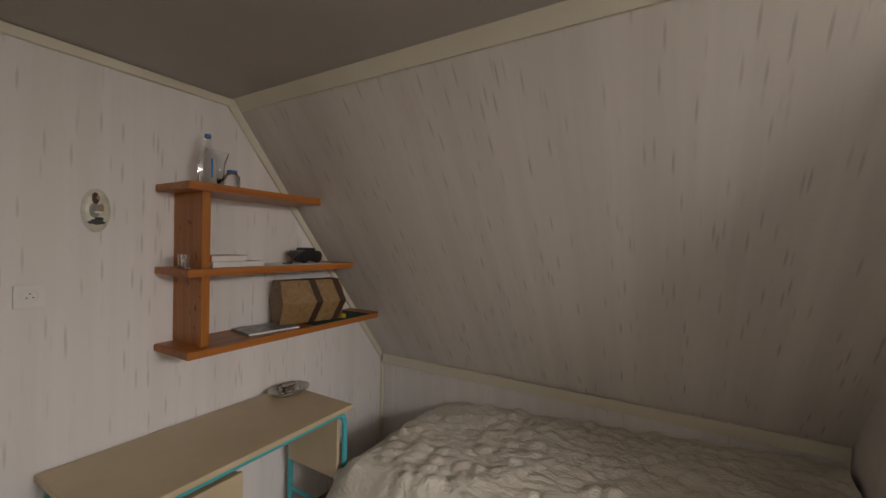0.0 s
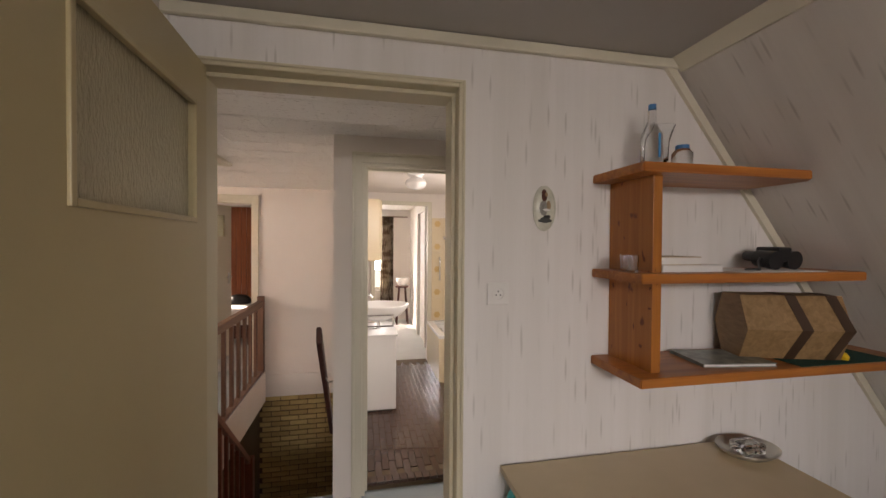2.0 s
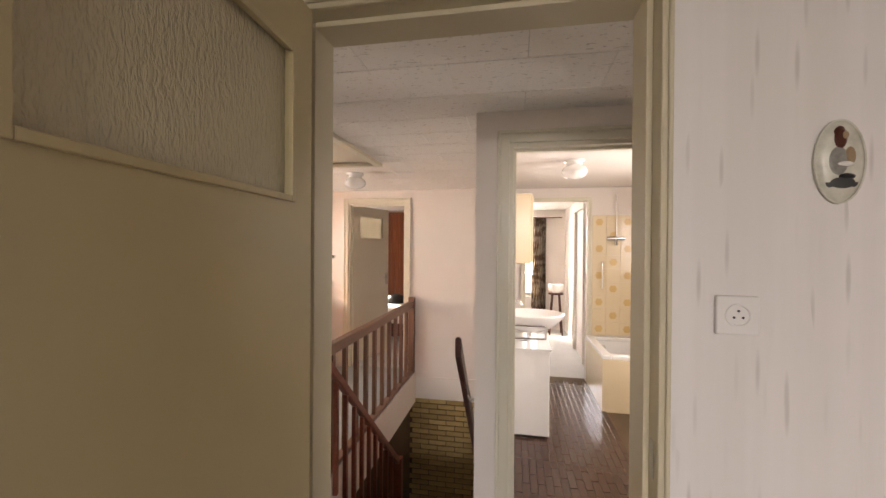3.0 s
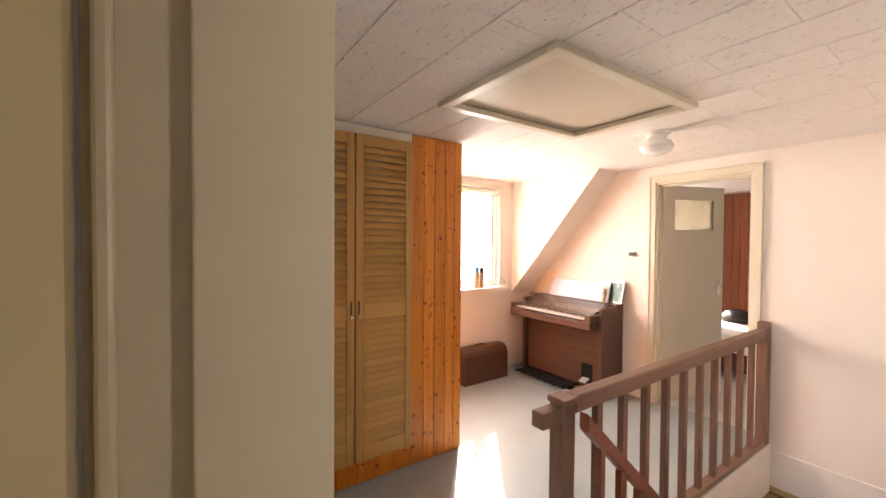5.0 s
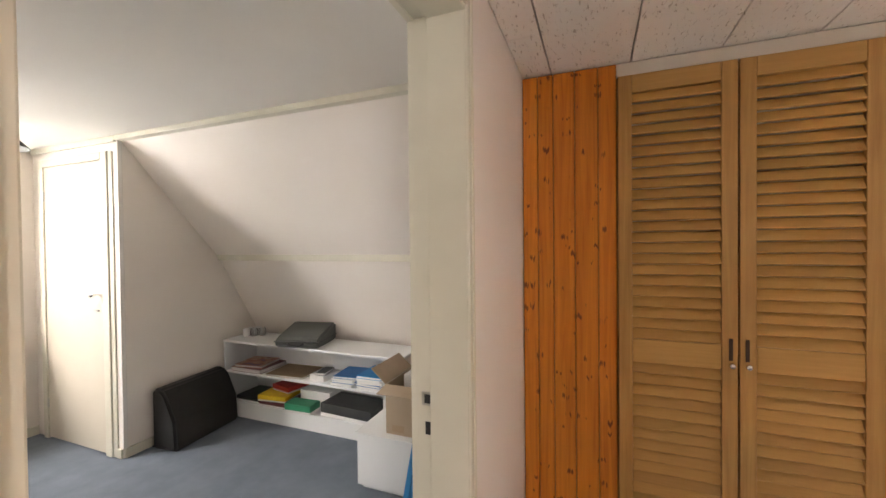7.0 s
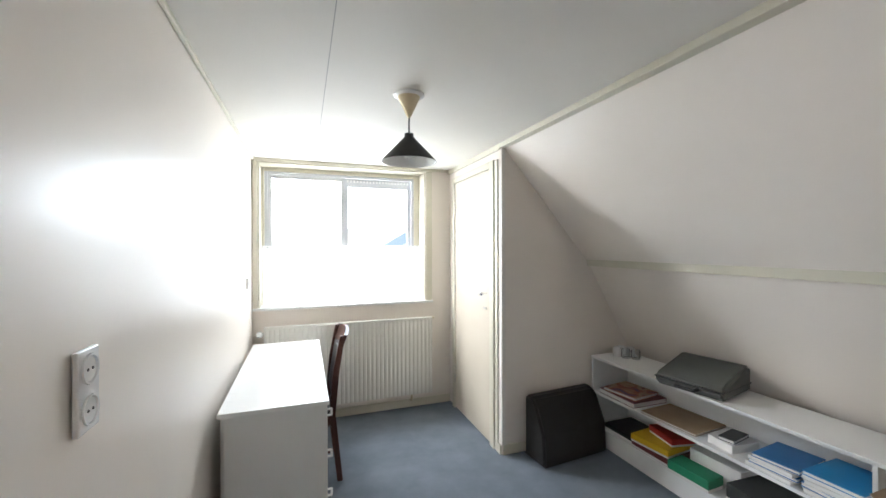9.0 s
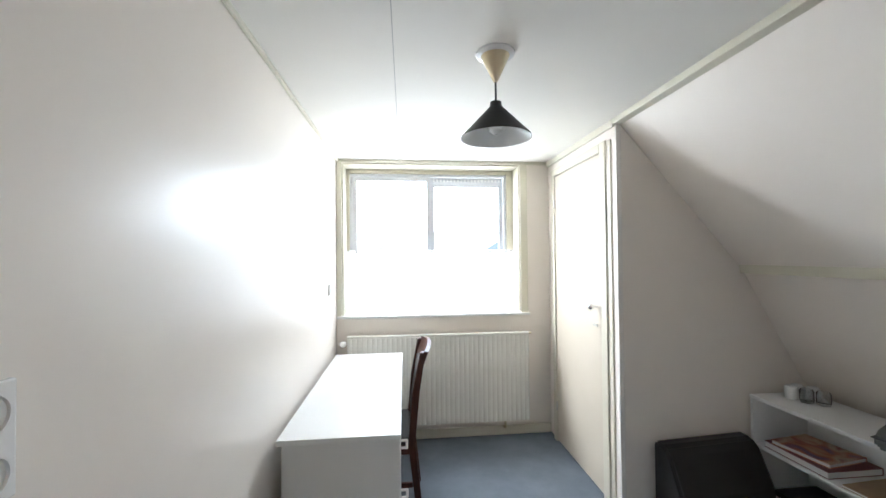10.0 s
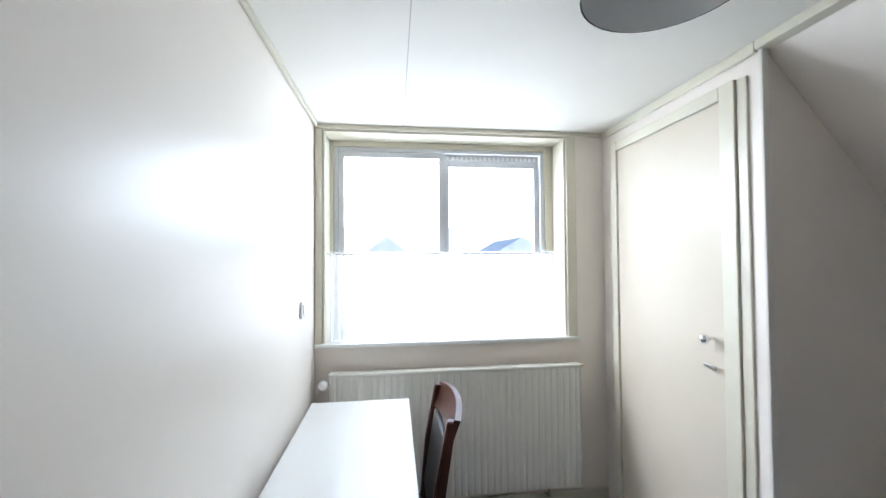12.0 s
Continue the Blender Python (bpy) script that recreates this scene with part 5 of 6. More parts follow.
lathe(bm, [(0, 0), (0.022, 0), (0.026, 0.02), (0.024, 0.06), (0.016, 0.07), (0, 0.07)], (0, 0, 0), 18)
bmesh.ops.transform(bm, matrix=Matrix.Translation((RX1 + 0.03, -3.64, 0.795)) @ Matrix.Rotation(radians(-80), 4, "X"), verts=bm.verts)
part("thermostat_knob", bm, CERAMIC, valve, "white thermostat knob", True)
bm = bmesh.new()
tube(bm, (RX0 - 0.025, -3.64, RZ1 - 0.01), (RX0, -3.64, RZ1 - 0.01), 0.008, seg=10)
part("bleed_valve", bm, BRASS, rad, "small brass bleed valve")
bm = bmesh.new()
bent(bm, [(-2.30, -3.64, RZ0), (-2.30, -3.64, 0.09), (-2.30, -3.70, 0.075)], 0.009, 8)
part("pipe", bm, BRASS, rad)

# cupboard door
cd = thing("cupboard_door", (-2.705, -3.15, 0), "closed cream flush cupboard door with chrome knob", "door")
part("leaf", boxes((-2.735, -2.700, -3.542, -2.818, 0.012, 2.102), bevel=0.003), PALEDOOR, cd)
for z in (0.28, 1.12, 1.88):
    bm = bmesh.new()
    tube(bm, (-2.697, -3.545, z - 0.035), (-2.697, -3.545, z + 0.035), 0.007, seg=10)
    part("hinge", bm, STEEL, cd, "", True)
bm = bmesh.new()
tube(bm, (-2.700, -2.872, 1.15), (-2.665, -2.872, 1.15), 0.007, seg=10)
s = bmesh.ops.create_uvsphere(bm, u_segments=16, v_segments=10, radius=0.019)
bmesh.ops.translate(bm, vec=(-2.655, -2.872, 1.15), verts=s["verts"])
part("knob", bm, CHROME, cd, "chrome ball knob", True)
bm = bmesh.new()
tube(bm, (-2.700, -2.88, 1.035), (-2.685, -2.88, 1.035), 0.005, seg=10)
box(bm, -2.688, -2.682, -2.91, -2.85, 1.027, 1.043, 0.002)
part("turn_latch", bm, STEEL, cd, "", False)

# desk by the window wall
dk = thing("white_desk", (-1.23, -2.8, 0), "plain white laminate desk with a drawer block", "desk")
part("desktop", boxes((-1.478, -0.990, -3.475, -2.127, 0.735, 0.757), bevel=0.002), WHITEGLOSS, dk)
part("side_panel", boxes((-1.47, -1.01, -2.178, -2.16, 0.0, 0.7345), bevel=0.002), WHITEGLOSS, dk)
part("side_panel", boxes((-1.47, -1.01, -3.48, -3.462, 0.0, 0.7345), bevel=0.002), WHITEGLOSS, dk)
part("back_panel", boxes((-1.01, -0.995, -3.46, -2.18, 0.30, 0.7345)), WHITEGLOSS, dk)
part("drawer_block", boxes((-1.452, -1.012, -2.60, -2.18, 0.06, 0.7345), bevel=0.002), WHITEGLOSS, dk)
for z0, z1 in ((0.50, 0.725), (0.28, 0.492), (0.07, 0.272)):
    f = part("drawer_front", boxes((-1.472, -1.454, -2.595, -2.185, z0, z1), bevel=0.002), WHITEGLOSS, dk)
    bm = bmesh.new()
    zc = (z0 + z1) / 2
    bent(bm, [(-1.472, -2.36, zc + 0.012), (-1.502, -2.36, zc + 0.012), (-1.502, -2.36, zc - 0.022), (-1.472, -2.36, zc - 0.022)], 0.006, 8)
    part("pull", bm, WHITEGLOSS, f, "white plastic pull")

# chair pushed under the desk
ch = thing("dining_chair", (-1.45, -2.87, 0), "dark mahogany chair with a padded back at the desk", "chair")
for yy in (-3.07, -2.68):
    bm = bmesh.new()
    pts = [(-1.66, 0.012), (-1.625, 0.012), (-1.575, 0.45), (-1.60, 0.72), (-1.645, 0.95), (-1.675, 0.945), (-1.64, 0.72), (-1.615, 0.45)]
    prism(bm, pts, "y", yy - 0.017, yy + 0.017)
    bmesh.ops.bevel(bm, geom=list(bm.edges), offset=0.004, segments=2, affect="EDGES")
    part("back_leg", bm, CHAIRWOOD, ch)
    part("front_leg", boxes((-1.20, -1.165, yy - 0.018, yy + 0.018, 0.012, 0.43), bevel=0.004), CHAIRWOOD, ch)
    part("side_stretcher", boxes((-1.60, -1.19, yy - 0.01, yy + 0.01, 0.20, 0.225), bevel=0.003), CHAIRWOOD, ch)
    part("seat_rail", boxes((-1.59, -1.19, yy - 0.012, yy + 0.012, 0.385, 0.435), bevel=0.003), CHAIRWOOD, ch)
part("seat", boxes((-1.59, -1.15, -3.09, -2.66, 0.436, 0.48), bevel=0.015), BLACKVINYL, ch, "black padded seat")
bm = bmesh.new()
rows = []
for j in range(13):
    v = j / 12
    y = -3.085 + 0.42 * v
    bow = 0.030 * (1 - (2 * v - 1) ** 2)
    rows.append((y, bow))
for (ya, ba), (yb, bb) in zip(rows, rows[1:]):
    vs = [bm.verts.new(c) for c in ((-1.63 - ba, ya, 0.86), (-1.668 - ba, ya, 0.955 + ba * 0.6), (-1.69 - ba, ya, 0.95 + ba * 0.6), (-1.655 - ba, ya, 0.86),
                                    (-1.63 - bb, yb, 0.86), (-1.668 - bb, yb, 0.955 + bb * 0.6), (-1.69 - bb, yb, 0.95 + bb * 0.6), (-1.655 - bb, yb, 0.86))]
    for f in ((0, 1, 5, 4), (1, 2, 6, 5), (2, 3, 7, 6), (3, 0, 4, 7)):
        bm.faces.new([vs[k] for k in f])
    if ya == rows[0][0]:
        bm.faces.new(vs[:4])
    if yb == rows[-1][0]:
        bm.faces.new(vs[4:])
bmesh.ops.remove_doubles(bm, verts=bm.verts, dist=0.0001)
bmesh.ops.recalc_face_normals(bm, faces=bm.faces)
part("crest_rail", bm, CHAIRWOOD, ch, "", True)
bm = bmesh.new()
box(bm, -0.012, 0.012, -3.04, -2.71, -0.15, 0.16, 0.008)
bmesh.ops.transform(bm, matrix=Matrix.Translation((-1.625, 0, 0.70)) @ Matrix.Rotation(radians(-9), 4, "Y"), verts=bm.verts)
part("back_pad", bm, BLACKVINYL, ch, "black padded backrest")

for o in ch.children:
    o.data.transform(Matrix.Translation((0.065, -0.06, -0.012)))

# pendant lamp
LX, LY = -1.852, -2.0
pend = thing("pendant_lamp", (LX, LY, CEIL), "black conical pendant lamp with a white inside", "lamp")
bm = bmesh.new()
lathe(bm, [(0, 0), (0.075, 0), (0.075, -0.006), (0.055, -0.012), (0, -0.012)], (LX, LY, CEIL - 0.0005), 28)
part("ceiling_rose", bm, CERAMIC, pend, "white ceiling disc", True)
bm = bmesh.new()
lathe(bm, [(0.055, -0.013), (0.012, -0.105), (0.006, -0.115), (0, -0.115)], (LX, LY, CEIL), 28)
part("canopy", bm, BRASS, pend, "brushed brass cone", True)
bm = bmesh.new()
tube(bm, (LX, LY, CEIL - 0.115), (LX, LY, 2.068), 0.004, seg=8)
part("cable", bm, BLACK, pend)
bm = bmesh.new()
lathe(bm, [(0, 0.005), (0.022, 0.0), (0.024, -0.018), (0.135, -0.135), (0.136, -0.139), (0.133, -0.138), (0.022, -0.022), (0, -0.02)], (LX, LY, 2.068), 40)
shade = part("shade", bm, material("black_satin_metal", (0.02, 0.019, 0.018), 0.3), pend, "", True)
bm = bmesh.new()
lathe(bm, [(0.024, -0.0245), (0.1325, -0.1385), (0.1315, -0.1385), (0.023, -0.0255)], (LX, LY, 2.0675), 40)
part("shade_lining", bm, WHITEGLOSS, shade, "white inside of the shade", True)
bm = bmesh.new()
lathe(bm, [(0, -0.02), (0.013, -0.022), (0.014, -0.05), (0.022, -0.068), (0.03, -0.09), (0.026, -0.112), (0.012, -0.122), (0, -0.124)], (LX, LY, 2.068), 20)
part("bulb", bm, CERAMIC, pend, "unlit opal bulb", True)

# low bookcase under the slope
bc = thing("low_bookcase", (-3.65, -1.75, 0), "low white bookcase under the slope, loosely filled", "bookcase")
FX, BKX, Y0, Y1, TOPZ = -3.48, -3.83, -2.62, -1.02, 0.662
part("top_board", boxes((BKX, FX, Y0, Y1 + 0.16, TOPZ - 0.018, TOPZ), bevel=0.002), WHITEGLOSS, bc)
part("shelf", boxes((BKX, FX - 0.008, Y0 + 0.02, Y1, 0.375, 0.393), bevel=0.002), WHITEGLOSS, bc)
part("bottom_board", boxes((BKX, FX - 0.008, Y0 + 0.02, Y1, 0.115, 0.133), bevel=0.002), WHITEGLOSS, bc)
part("plinth", boxes((FX - 0.03, FX - 0.012, Y0 + 0.02, Y1, 0, 0.1145)), WHITEGLOSS, bc)
part("end_panel", boxes((BKX, FX - 0.004, Y0, Y0 + 0.018, 0, TOPZ - 0.019), bevel=0.002), WHITEGLOSS, bc)
part("end_panel", boxes((BKX, FX - 0.004, Y1 + 0.001, Y1 + 0.019, 0, TOPZ - 0.019), bevel=0.002), WHITEGLOSS, bc)
part("back_board", boxes((BKX - 0.006, BKX - 0.001, Y0, Y1, 0, TOPZ - 0.02)), WHITEGLOSS, bc)

tw = thing("typewriter_case", (-3.63, -1.83, TOPZ), "dark grey portable typewriter case on the bookcase", "case")
M = Matrix.Translation((-3.625, -1.83, TOPZ)) @ Matrix.Rotation(radians(12), 4, "Z")
bm = bmesh.new()
prism(bm, [(-0.17, 0.0), (0.165, 0.0), (0.17, 0.05), (0.13, 0.085), (-0.14, 0.155), (-0.17, 0.14)], "y", -0.19, 0.19)
bmesh.ops.bevel(bm, geom=list(bm.edges), offset=0.016, segments=3, affect="EDGES")
bmesh.ops.transform(bm, matrix=M, verts=bm.verts)
part("shell", bm, paint("grey_case_shell", (0.105, 0.11, 0.10), (0.085, 0.09, 0.082), 0.42, 6.0, 240, 0.2), tw, "", True)
bm = bmesh.new()
box(bm, -0.172, 0.173, -0.192, 0.192, 0.046, 0.051, 0.001, M)
part("seam", bm, BLACK, tw)
bm = bmesh.new()
bent(bm, [M @ Vector(p) for p in ((0.17, -0.06, 0.035), (0.20, -0.05, 0.03), (0.20, 0.05, 0.03), (0.17, 0.06, 0.035))], 0.009, 8)
part("grip", bm, BLACK, tw)
for i, (dx, dy) in enumerate(((0, 0), (0.03, 0.075), (-0.045, 0.05), (-0.02, 0.125), (0.055, 0.01))):
    bottle("glass_pot", (-3.70 + dx * 0.9, -2.54 + dy, TOPZ), [(0, 0), (0.028, 0), (0.031, 0.01), (0.031, 0.06), (0.026, 0.07), (0.024, 0.07), (0.027, 0.058), (0.027, 0.012), (0, 0.008)], bottle_m if i % 2 else CERAMIC, "small pale preserving pot on the bookcase", group="pots on the bookcase")

B2, B1 = 0.393, 0.133
book("big_book", -3.80, -3.50, -2.55, -2.22, B2, 0.035, MAROON, "large dark red album on the middle shelf", 0)
COVER = material("pictured_cover", (0.4, 0.2, 0.1), 0.35)
_n = Nodes(COVER)
_n.color(_n.ramp(_n.noise(5.5, None, 2.0, 0.5, 0.8), (0.36, (0.13, 0.07, 0.16)), (0.46, (0.45, 0.13, 0.04)), (0.55, (0.55, 0.38, 0.24)), (0.64, (0.30, 0.05, 0.03))))
book("big_book", -3.77, -3.52, -2.53, -2.26, B2 + 0.035, 0.022, COVER, "book with a brown pictured cover on another", 8)
book("flat_folder", -3.80, -3.51, -2.17, -1.80, B2, 0.014, TAN, "flat tan cardboard folder on the shelf", 4, "folder")
book("paper_stack", -3.72, -3.53, -1.72, -1.57, B2, 0.045, PAPERWHITE, "stack of white papers on the shelf", -6, "papers")
book("notebook", -3.70, -3.54, -1.68, -1.60, B2 + 0.045, 0.02, DARKGREY, "small grey notebook on the papers", 10)
for i in range(4):
    book("blue_book", -3.76, -3.50 - 0.01 * (i % 2), -1.50 + 0.005 * i, -1.29, B2 + i * 0.018, 0.018, (PAPERWHITE, BLUE, PAPERWHITE, BLUE)[i], "blue and white book in a stack", (-4, 3, -2, 6)[i], group="books on the middle shelf")
for i in range(5):
    book("blue_book", -3.77, -3.50, -1.26, -1.05, B2 + i * 0.02, 0.02, (PAPERWHITE, BLUE, PAPERWHITE, PAPERWHITE, BRIGHTBLUE)[i], "blue and white book in a stack", (2, -3, 4, -2, 1)[i], group="books on the middle shelf")


def gamebox(y0, y1, x0, x1, z, h, mat, label, turn=0):
    b = thing("game_box", ((x0 + x1) / 2, (y0 + y1) / 2, z), label, "box", "boxes on the bottom shelf")
    c = b.location.copy()
    bt = part("tray", boxes((x0 - c.x + 0.002, x1 - c.x - 0.002, y0 - c.y + 0.002, y1 - c.y - 0.002, 0, h * 0.45)), PAPERWHITE, b)
    ld = part("lid", boxes((x0 - c.x, x1 - c.x, y0 - c.y, y1 - c.y, h * 0.25, h), bevel=0.003), mat, b)
    ld.location.z = 0.0
    for o in (bt, ld):
        o.matrix_parent_inverse = Matrix()
    b.rotation_euler[2] = radians(turn)
    return b


gamebox(-2.52, -2.22, -3.78, -3.52, B1, 0.04, BLACK, "flat black box on the bottom shelf")
gamebox(-2.24, -1.97, -3.76, -3.49, B1 + 0.045, 0.05, YELLOW, "yellow card box tilted among others", 6)
gamebox(-2.17, -1.95, -3.80, -3.58, B1 + 0.10, 0.05, RED, "red card box lying on a yellow one", -12)
gamebox(-2.24, -1.95, -3.76, -3.50, B1, 0.042, MAROON, "dark card box at the bottom")
gamebox(-1.93, -1.68, -3.60, -3.47, B1, 0.07, GREEN, "green card box on the bottom shelf", 3)
gamebox(-1.90, -1.60, -3.80, -3.62, B1, 0.13, PAPERWHITE, "white carton on the bottom shelf")
gamebox(-1.60, -1.12, -3.76, -3.50, B1, 0.10, DARKGREY, "dark patterned box on the bottom shelf", -3)

# folded black bag against the cupboard wall
bag = thing("black_folding_case", (-3.15, -2.52, 0), "large black vinyl folding case leaning by the wall", "case")
M = Matrix.Translation((-3.16, -2.50, 0.0)) @ Matrix.Rotation(radians(5), 4, "Z")
bm = bmesh.new()
prism(bm, [(-0.13, 0.0), (0.10, 0.0), (0.085, 0.22), (0.0, 0.40), (-0.045, 0.44), (-0.13, 0.44)], "x", -0.30, 0.28)
bmesh.ops.bevel(bm, geom=list(bm.edges), offset=0.018, segments=3, affect="EDGES")
bmesh.ops.transform(bm, matrix=M, verts=bm.verts)
part("shell", bm, BLACKVINYL, bag, "", True)
bm = bmesh.new()
for xx in (-0.304, 0.284):
    box(bm, xx - 0.003, xx + 0.003, -0.12, 0.07, 0.02, 0.03, 0.001, M)
part("binding", bm, BLACK, bag)

# white cupboard with an open carton
wc = thing("white_cupboard", (-3.2, -0.62, 0), "low white cupboard near the study door", "cupboard")
part("body", boxes((-3.45, -3.00, -0.92, -0.36, 0.03, 0.335), bevel=0.003), WHITEGLOSS, wc)
part("top", boxes((-3.46, -2.985, -0.93, -0.35, 0.336, 0.352), bevel=0.002), WHITEGLOSS, wc)
part("base", boxes((-3.43, -3.03, -0.90, -0.38, 0, 0.03)), WHITEGLOSS, wc)
cb = thing("cardboard_box", (-3.22, -0.62, 0.353), "open brown cardboard box with folded flaps", "box")
bm = bmesh.new()
x0, x1, y0, y1, z0, z1, t = -3.40, -3.04, -0.74, -0.38, 0.353, 0.645, 0.005
for r in ((x0, x1, y0, y1, z0, z0 + t), (x0, x0 + t, y0, y1, z0 + t, z1), (x1 - t, x1, y0, y1, z0 + t, z1), (x0 + t, x1 - t, y0, y0 + t, z0 + t, z1), (x0 + t, x1 - t, y1 - t, y1, z0 + t, z1)):
    box(bm, *r)
part("carton", bm, CARDBOARD, cb)
for (px, py, ax, ang, w_, l_) in ((x1, (y0 + y1) / 2, "Y", 100, 0.11, y1 - y0), ((x0 + x1) / 2, y0, "X", 50, 0.13, x1 - x0), (x0, (y0 + y1) / 2, "Y", -40, 0.11, y1 - y0)):
    bm = bmesh.new()
    if ax == "Y":
        box(bm, -0.002, 0.002, -l_ / 2, l_ / 2, 0, w_)
    else:
        box(bm, -l_ / 2, l_ / 2, -0.002, 0.002, 0, w_)
    bmesh.ops.transform(bm, matrix=Matrix.Translation((px, py, z1 + 0.002)) @ Matrix.Rotation(radians(ang), 4, ax), verts=bm.verts)
    part("flap", bm, CARDBOARD, cb)
part("printed_mark", boxes((x1 - 0.0005, x1 + 0.0008, -0.70, -0.62, 0.37, 0.41)), TAN, cb, "faint printed square")
gamebox(-0.68, -0.46, -3.36, -3.16, 0.36, 0.315, PAPERWHITE, "white carton standing in the cardboard box")

wall_shelf("wall_shelf", -2.46, (-3.12, -3.42, -3.60), (1.785, 1.440, 1.095), -2.58, -1, "pine wall shelf with three boards in the study")

# blue folding board behind the door lining
ib = thing("ironing_board", (-2.35, -0.3, 0), "bright blue folded ironing board leaning on the wall", "board")
bm = bmesh.new()
prism(bm, [(-0.11, 0.0), (0.11, 0.0), (0.115, 0.9), (0.07, 1.25), (0, 1.33), (-0.07, 1.25), (-0.115, 0.9)], "y", -0.015, 0.015)
bmesh.ops.bevel(bm, geom=list(bm.edges), offset=0.008, segments=2, affect="EDGES")
bmesh.ops.transform(bm, matrix=Matrix.Translation((-2.30, -0.29, 0.02)) @ Matrix.Rotation(radians(-11), 4, "X"), verts=bm.verts)
part("padded_top", bm, BRIGHTBLUE, ib)
for dx in (-0.07, 0.07):
    bm = bmesh.new()
    tube(bm, (-2.30 + dx, -0.245, 0.0), (-2.30 + dx, -0.055, 1.0), 0.010, seg=10)
    part("leg", bm, STEEL, ib, "", True)


def socket(name, x, y, z, n, label):
    s = thing(name, (x, y, z), label, "socket")
    h = 0.04 * n
    part("plate", boxes((x - 0.012, x - 0.001, y - 0.04, y + 0.04, z - h, z + h), bevel=0.003), CERAMIC, s)
    for k in range(n):
        zc = z - h + 0.04 + 0.08 * k
        bm = bmesh.new()
        lathe(bm, [(0.030, 0.0), (0.030, 0.004), (0.026, 0.004), (0.024, 0.001), (0, 0.001)], (0, 0, 0), 24)
        bmesh.ops.transform(bm, matrix=Matrix.Translation((x - 0.0125, y, zc)) @ Matrix.Rotation(radians(-90), 4, "Y"), verts=bm.verts)
        w_ = part("well", bm, CERAMIC, s, "", True)
        for dy in (-0.009, 0.009):
            bm = bmesh.new()
            tube(bm, (x - 0.0150, y + dy, zc), (x - 0.0133, y + dy, zc), 0.003, seg=8)
            part("hole", bm, BLACK, w_)
    return s


socket("double_socket", -0.957, -1.085, 1.236, 2, "white double wall socket on the study wall")
sw2 = thing("switch_strip", (-0.957, -3.40, 1.24), "narrow white switch plate near the window", "switch")
part("plate", boxes((-0.968, -0.958, -3.44, -3.36, 1.20, 1.28), bevel=0.003), CERAMIC, sw2)
part("rocker", boxes((-0.973, -0.9685, -3.42, -3.38, 1.215, 1.265), bevel=0.002), CERAMIC, sw2)
st = thing("lock_strike", (-1.918, 0.03, 1.08), "worn steel lock strike in the door lining", "strike")
part("upper_plate", boxes((-1.9182, -1.9168, 0.012, 0.05, 1.07, 1.105)), STEEL, st)
part("latch_hole", boxes((-1.9169, -1.9160, 0.02, 0.042, 1.076, 1.099)), BLACK, st)
part("lower_slot", boxes((-1.9182, -1.9165, 0.022, 0.036, 0.995, 1.028)), BLACK, st)

# ---- bathroom ----
bas = thing("washbasin", (-0.15, 2.45, 0.8), "white ceramic washbasin with chrome tap on the wall", "basin")
bm = bmesh.new()
lathe(bm, [(0, -0.14), (0.10, -0.135), (0.20, -0.09), (0.27, -0.02), (0.285, 0.01), (0.28, 0.018), (0.25, 0.0), (0.17, -0.075), (0.06, -0.10), (0, -0.10)], (-0.16, 2.47, 0.95), 36, (0.98, 0.78))
part("bowl", bm, CERAMIC, bas, "", True)
part("back_ledge", boxes((-0.43, -0.33, 2.27, 2.67, 0.86, 0.975), bevel=0.02), CERAMIC, bas)
bm = bmesh.new()
bent(bm, [(-0.36, 2.47, 0.975), (-0.36, 2.47, 1.05), (-0.25, 2.47, 1.06), (-0.23, 2.47, 1.03)], 0.012, 10)
part("tap", bm, CHROME, bas, "chrome tap", True)
bm = bmesh.new()
bent(bm, [(-0.17, 2.47, 0.82), (-0.17, 2.47, 0.72), (-0.43, 2.47, 0.70)], 0.018, 10)
part("trap", bm, CHROME, bas, "chrome waste pipe", True)
bm = bmesh.new()
bent(bm, [(-0.43, 2.24, 0.90), (-0.05, 2.24, 0.90), (-0.05, 2.24, 0.80), (-0.43, 2.24, 0.80)], 0.007, 8)
part("towel_rail", bm, CHROME, bas, "", True)
cab = thing("bath_cabinet", (-0.2, 2.5, 0), "low white cabinet under the washbasin", "cabinet")
part("body", boxes((-0.428, -0.02, 2.22, 2.75, 0.05, 0.71), bevel=0.004), WHITEGLOSS, cab)
part("top", boxes((-0.428, -0.005, 2.205, 2.765, 0.711, 0.73), bevel=0.004), WHITEGLOSS, cab)
part("plinth", boxes((-0.42, -0.05, 2.25, 2.73, 0.030, 0.05)), DARKGREY, cab)
up = thing("wall_cabinet", (-0.33, 3.0, 1.5), "beige hanging bathroom cabinet", "cabinet")
part("body", boxes((-0.428, -0.155, 2.55, 3.2, 1.375, 1.98), bevel=0.006), FLOWERTILE, up)
part("door", boxes((-0.154, -0.138, 2.56, 3.19, 1.385, 1.97), bevel=0.004), FLOWERTILE, up)
globe_lamp("bathroom_lamp", 0.155, 2.26, LAND - 0.01, "white opal ceiling lamp in the bathroom")
tub = thing("bathtub", (0.85, 3.2, 0), "white built-in bathtub with a cream tiled side", "bathtub")
part("apron", boxes((0.50, 0.53, 2.86, 3.695, -0.01, 0.50), (0.53, 1.349, 2.86, 2.89, -0.01, 0.50)), FLOWERTILE, tub)
bm = bmesh.new()
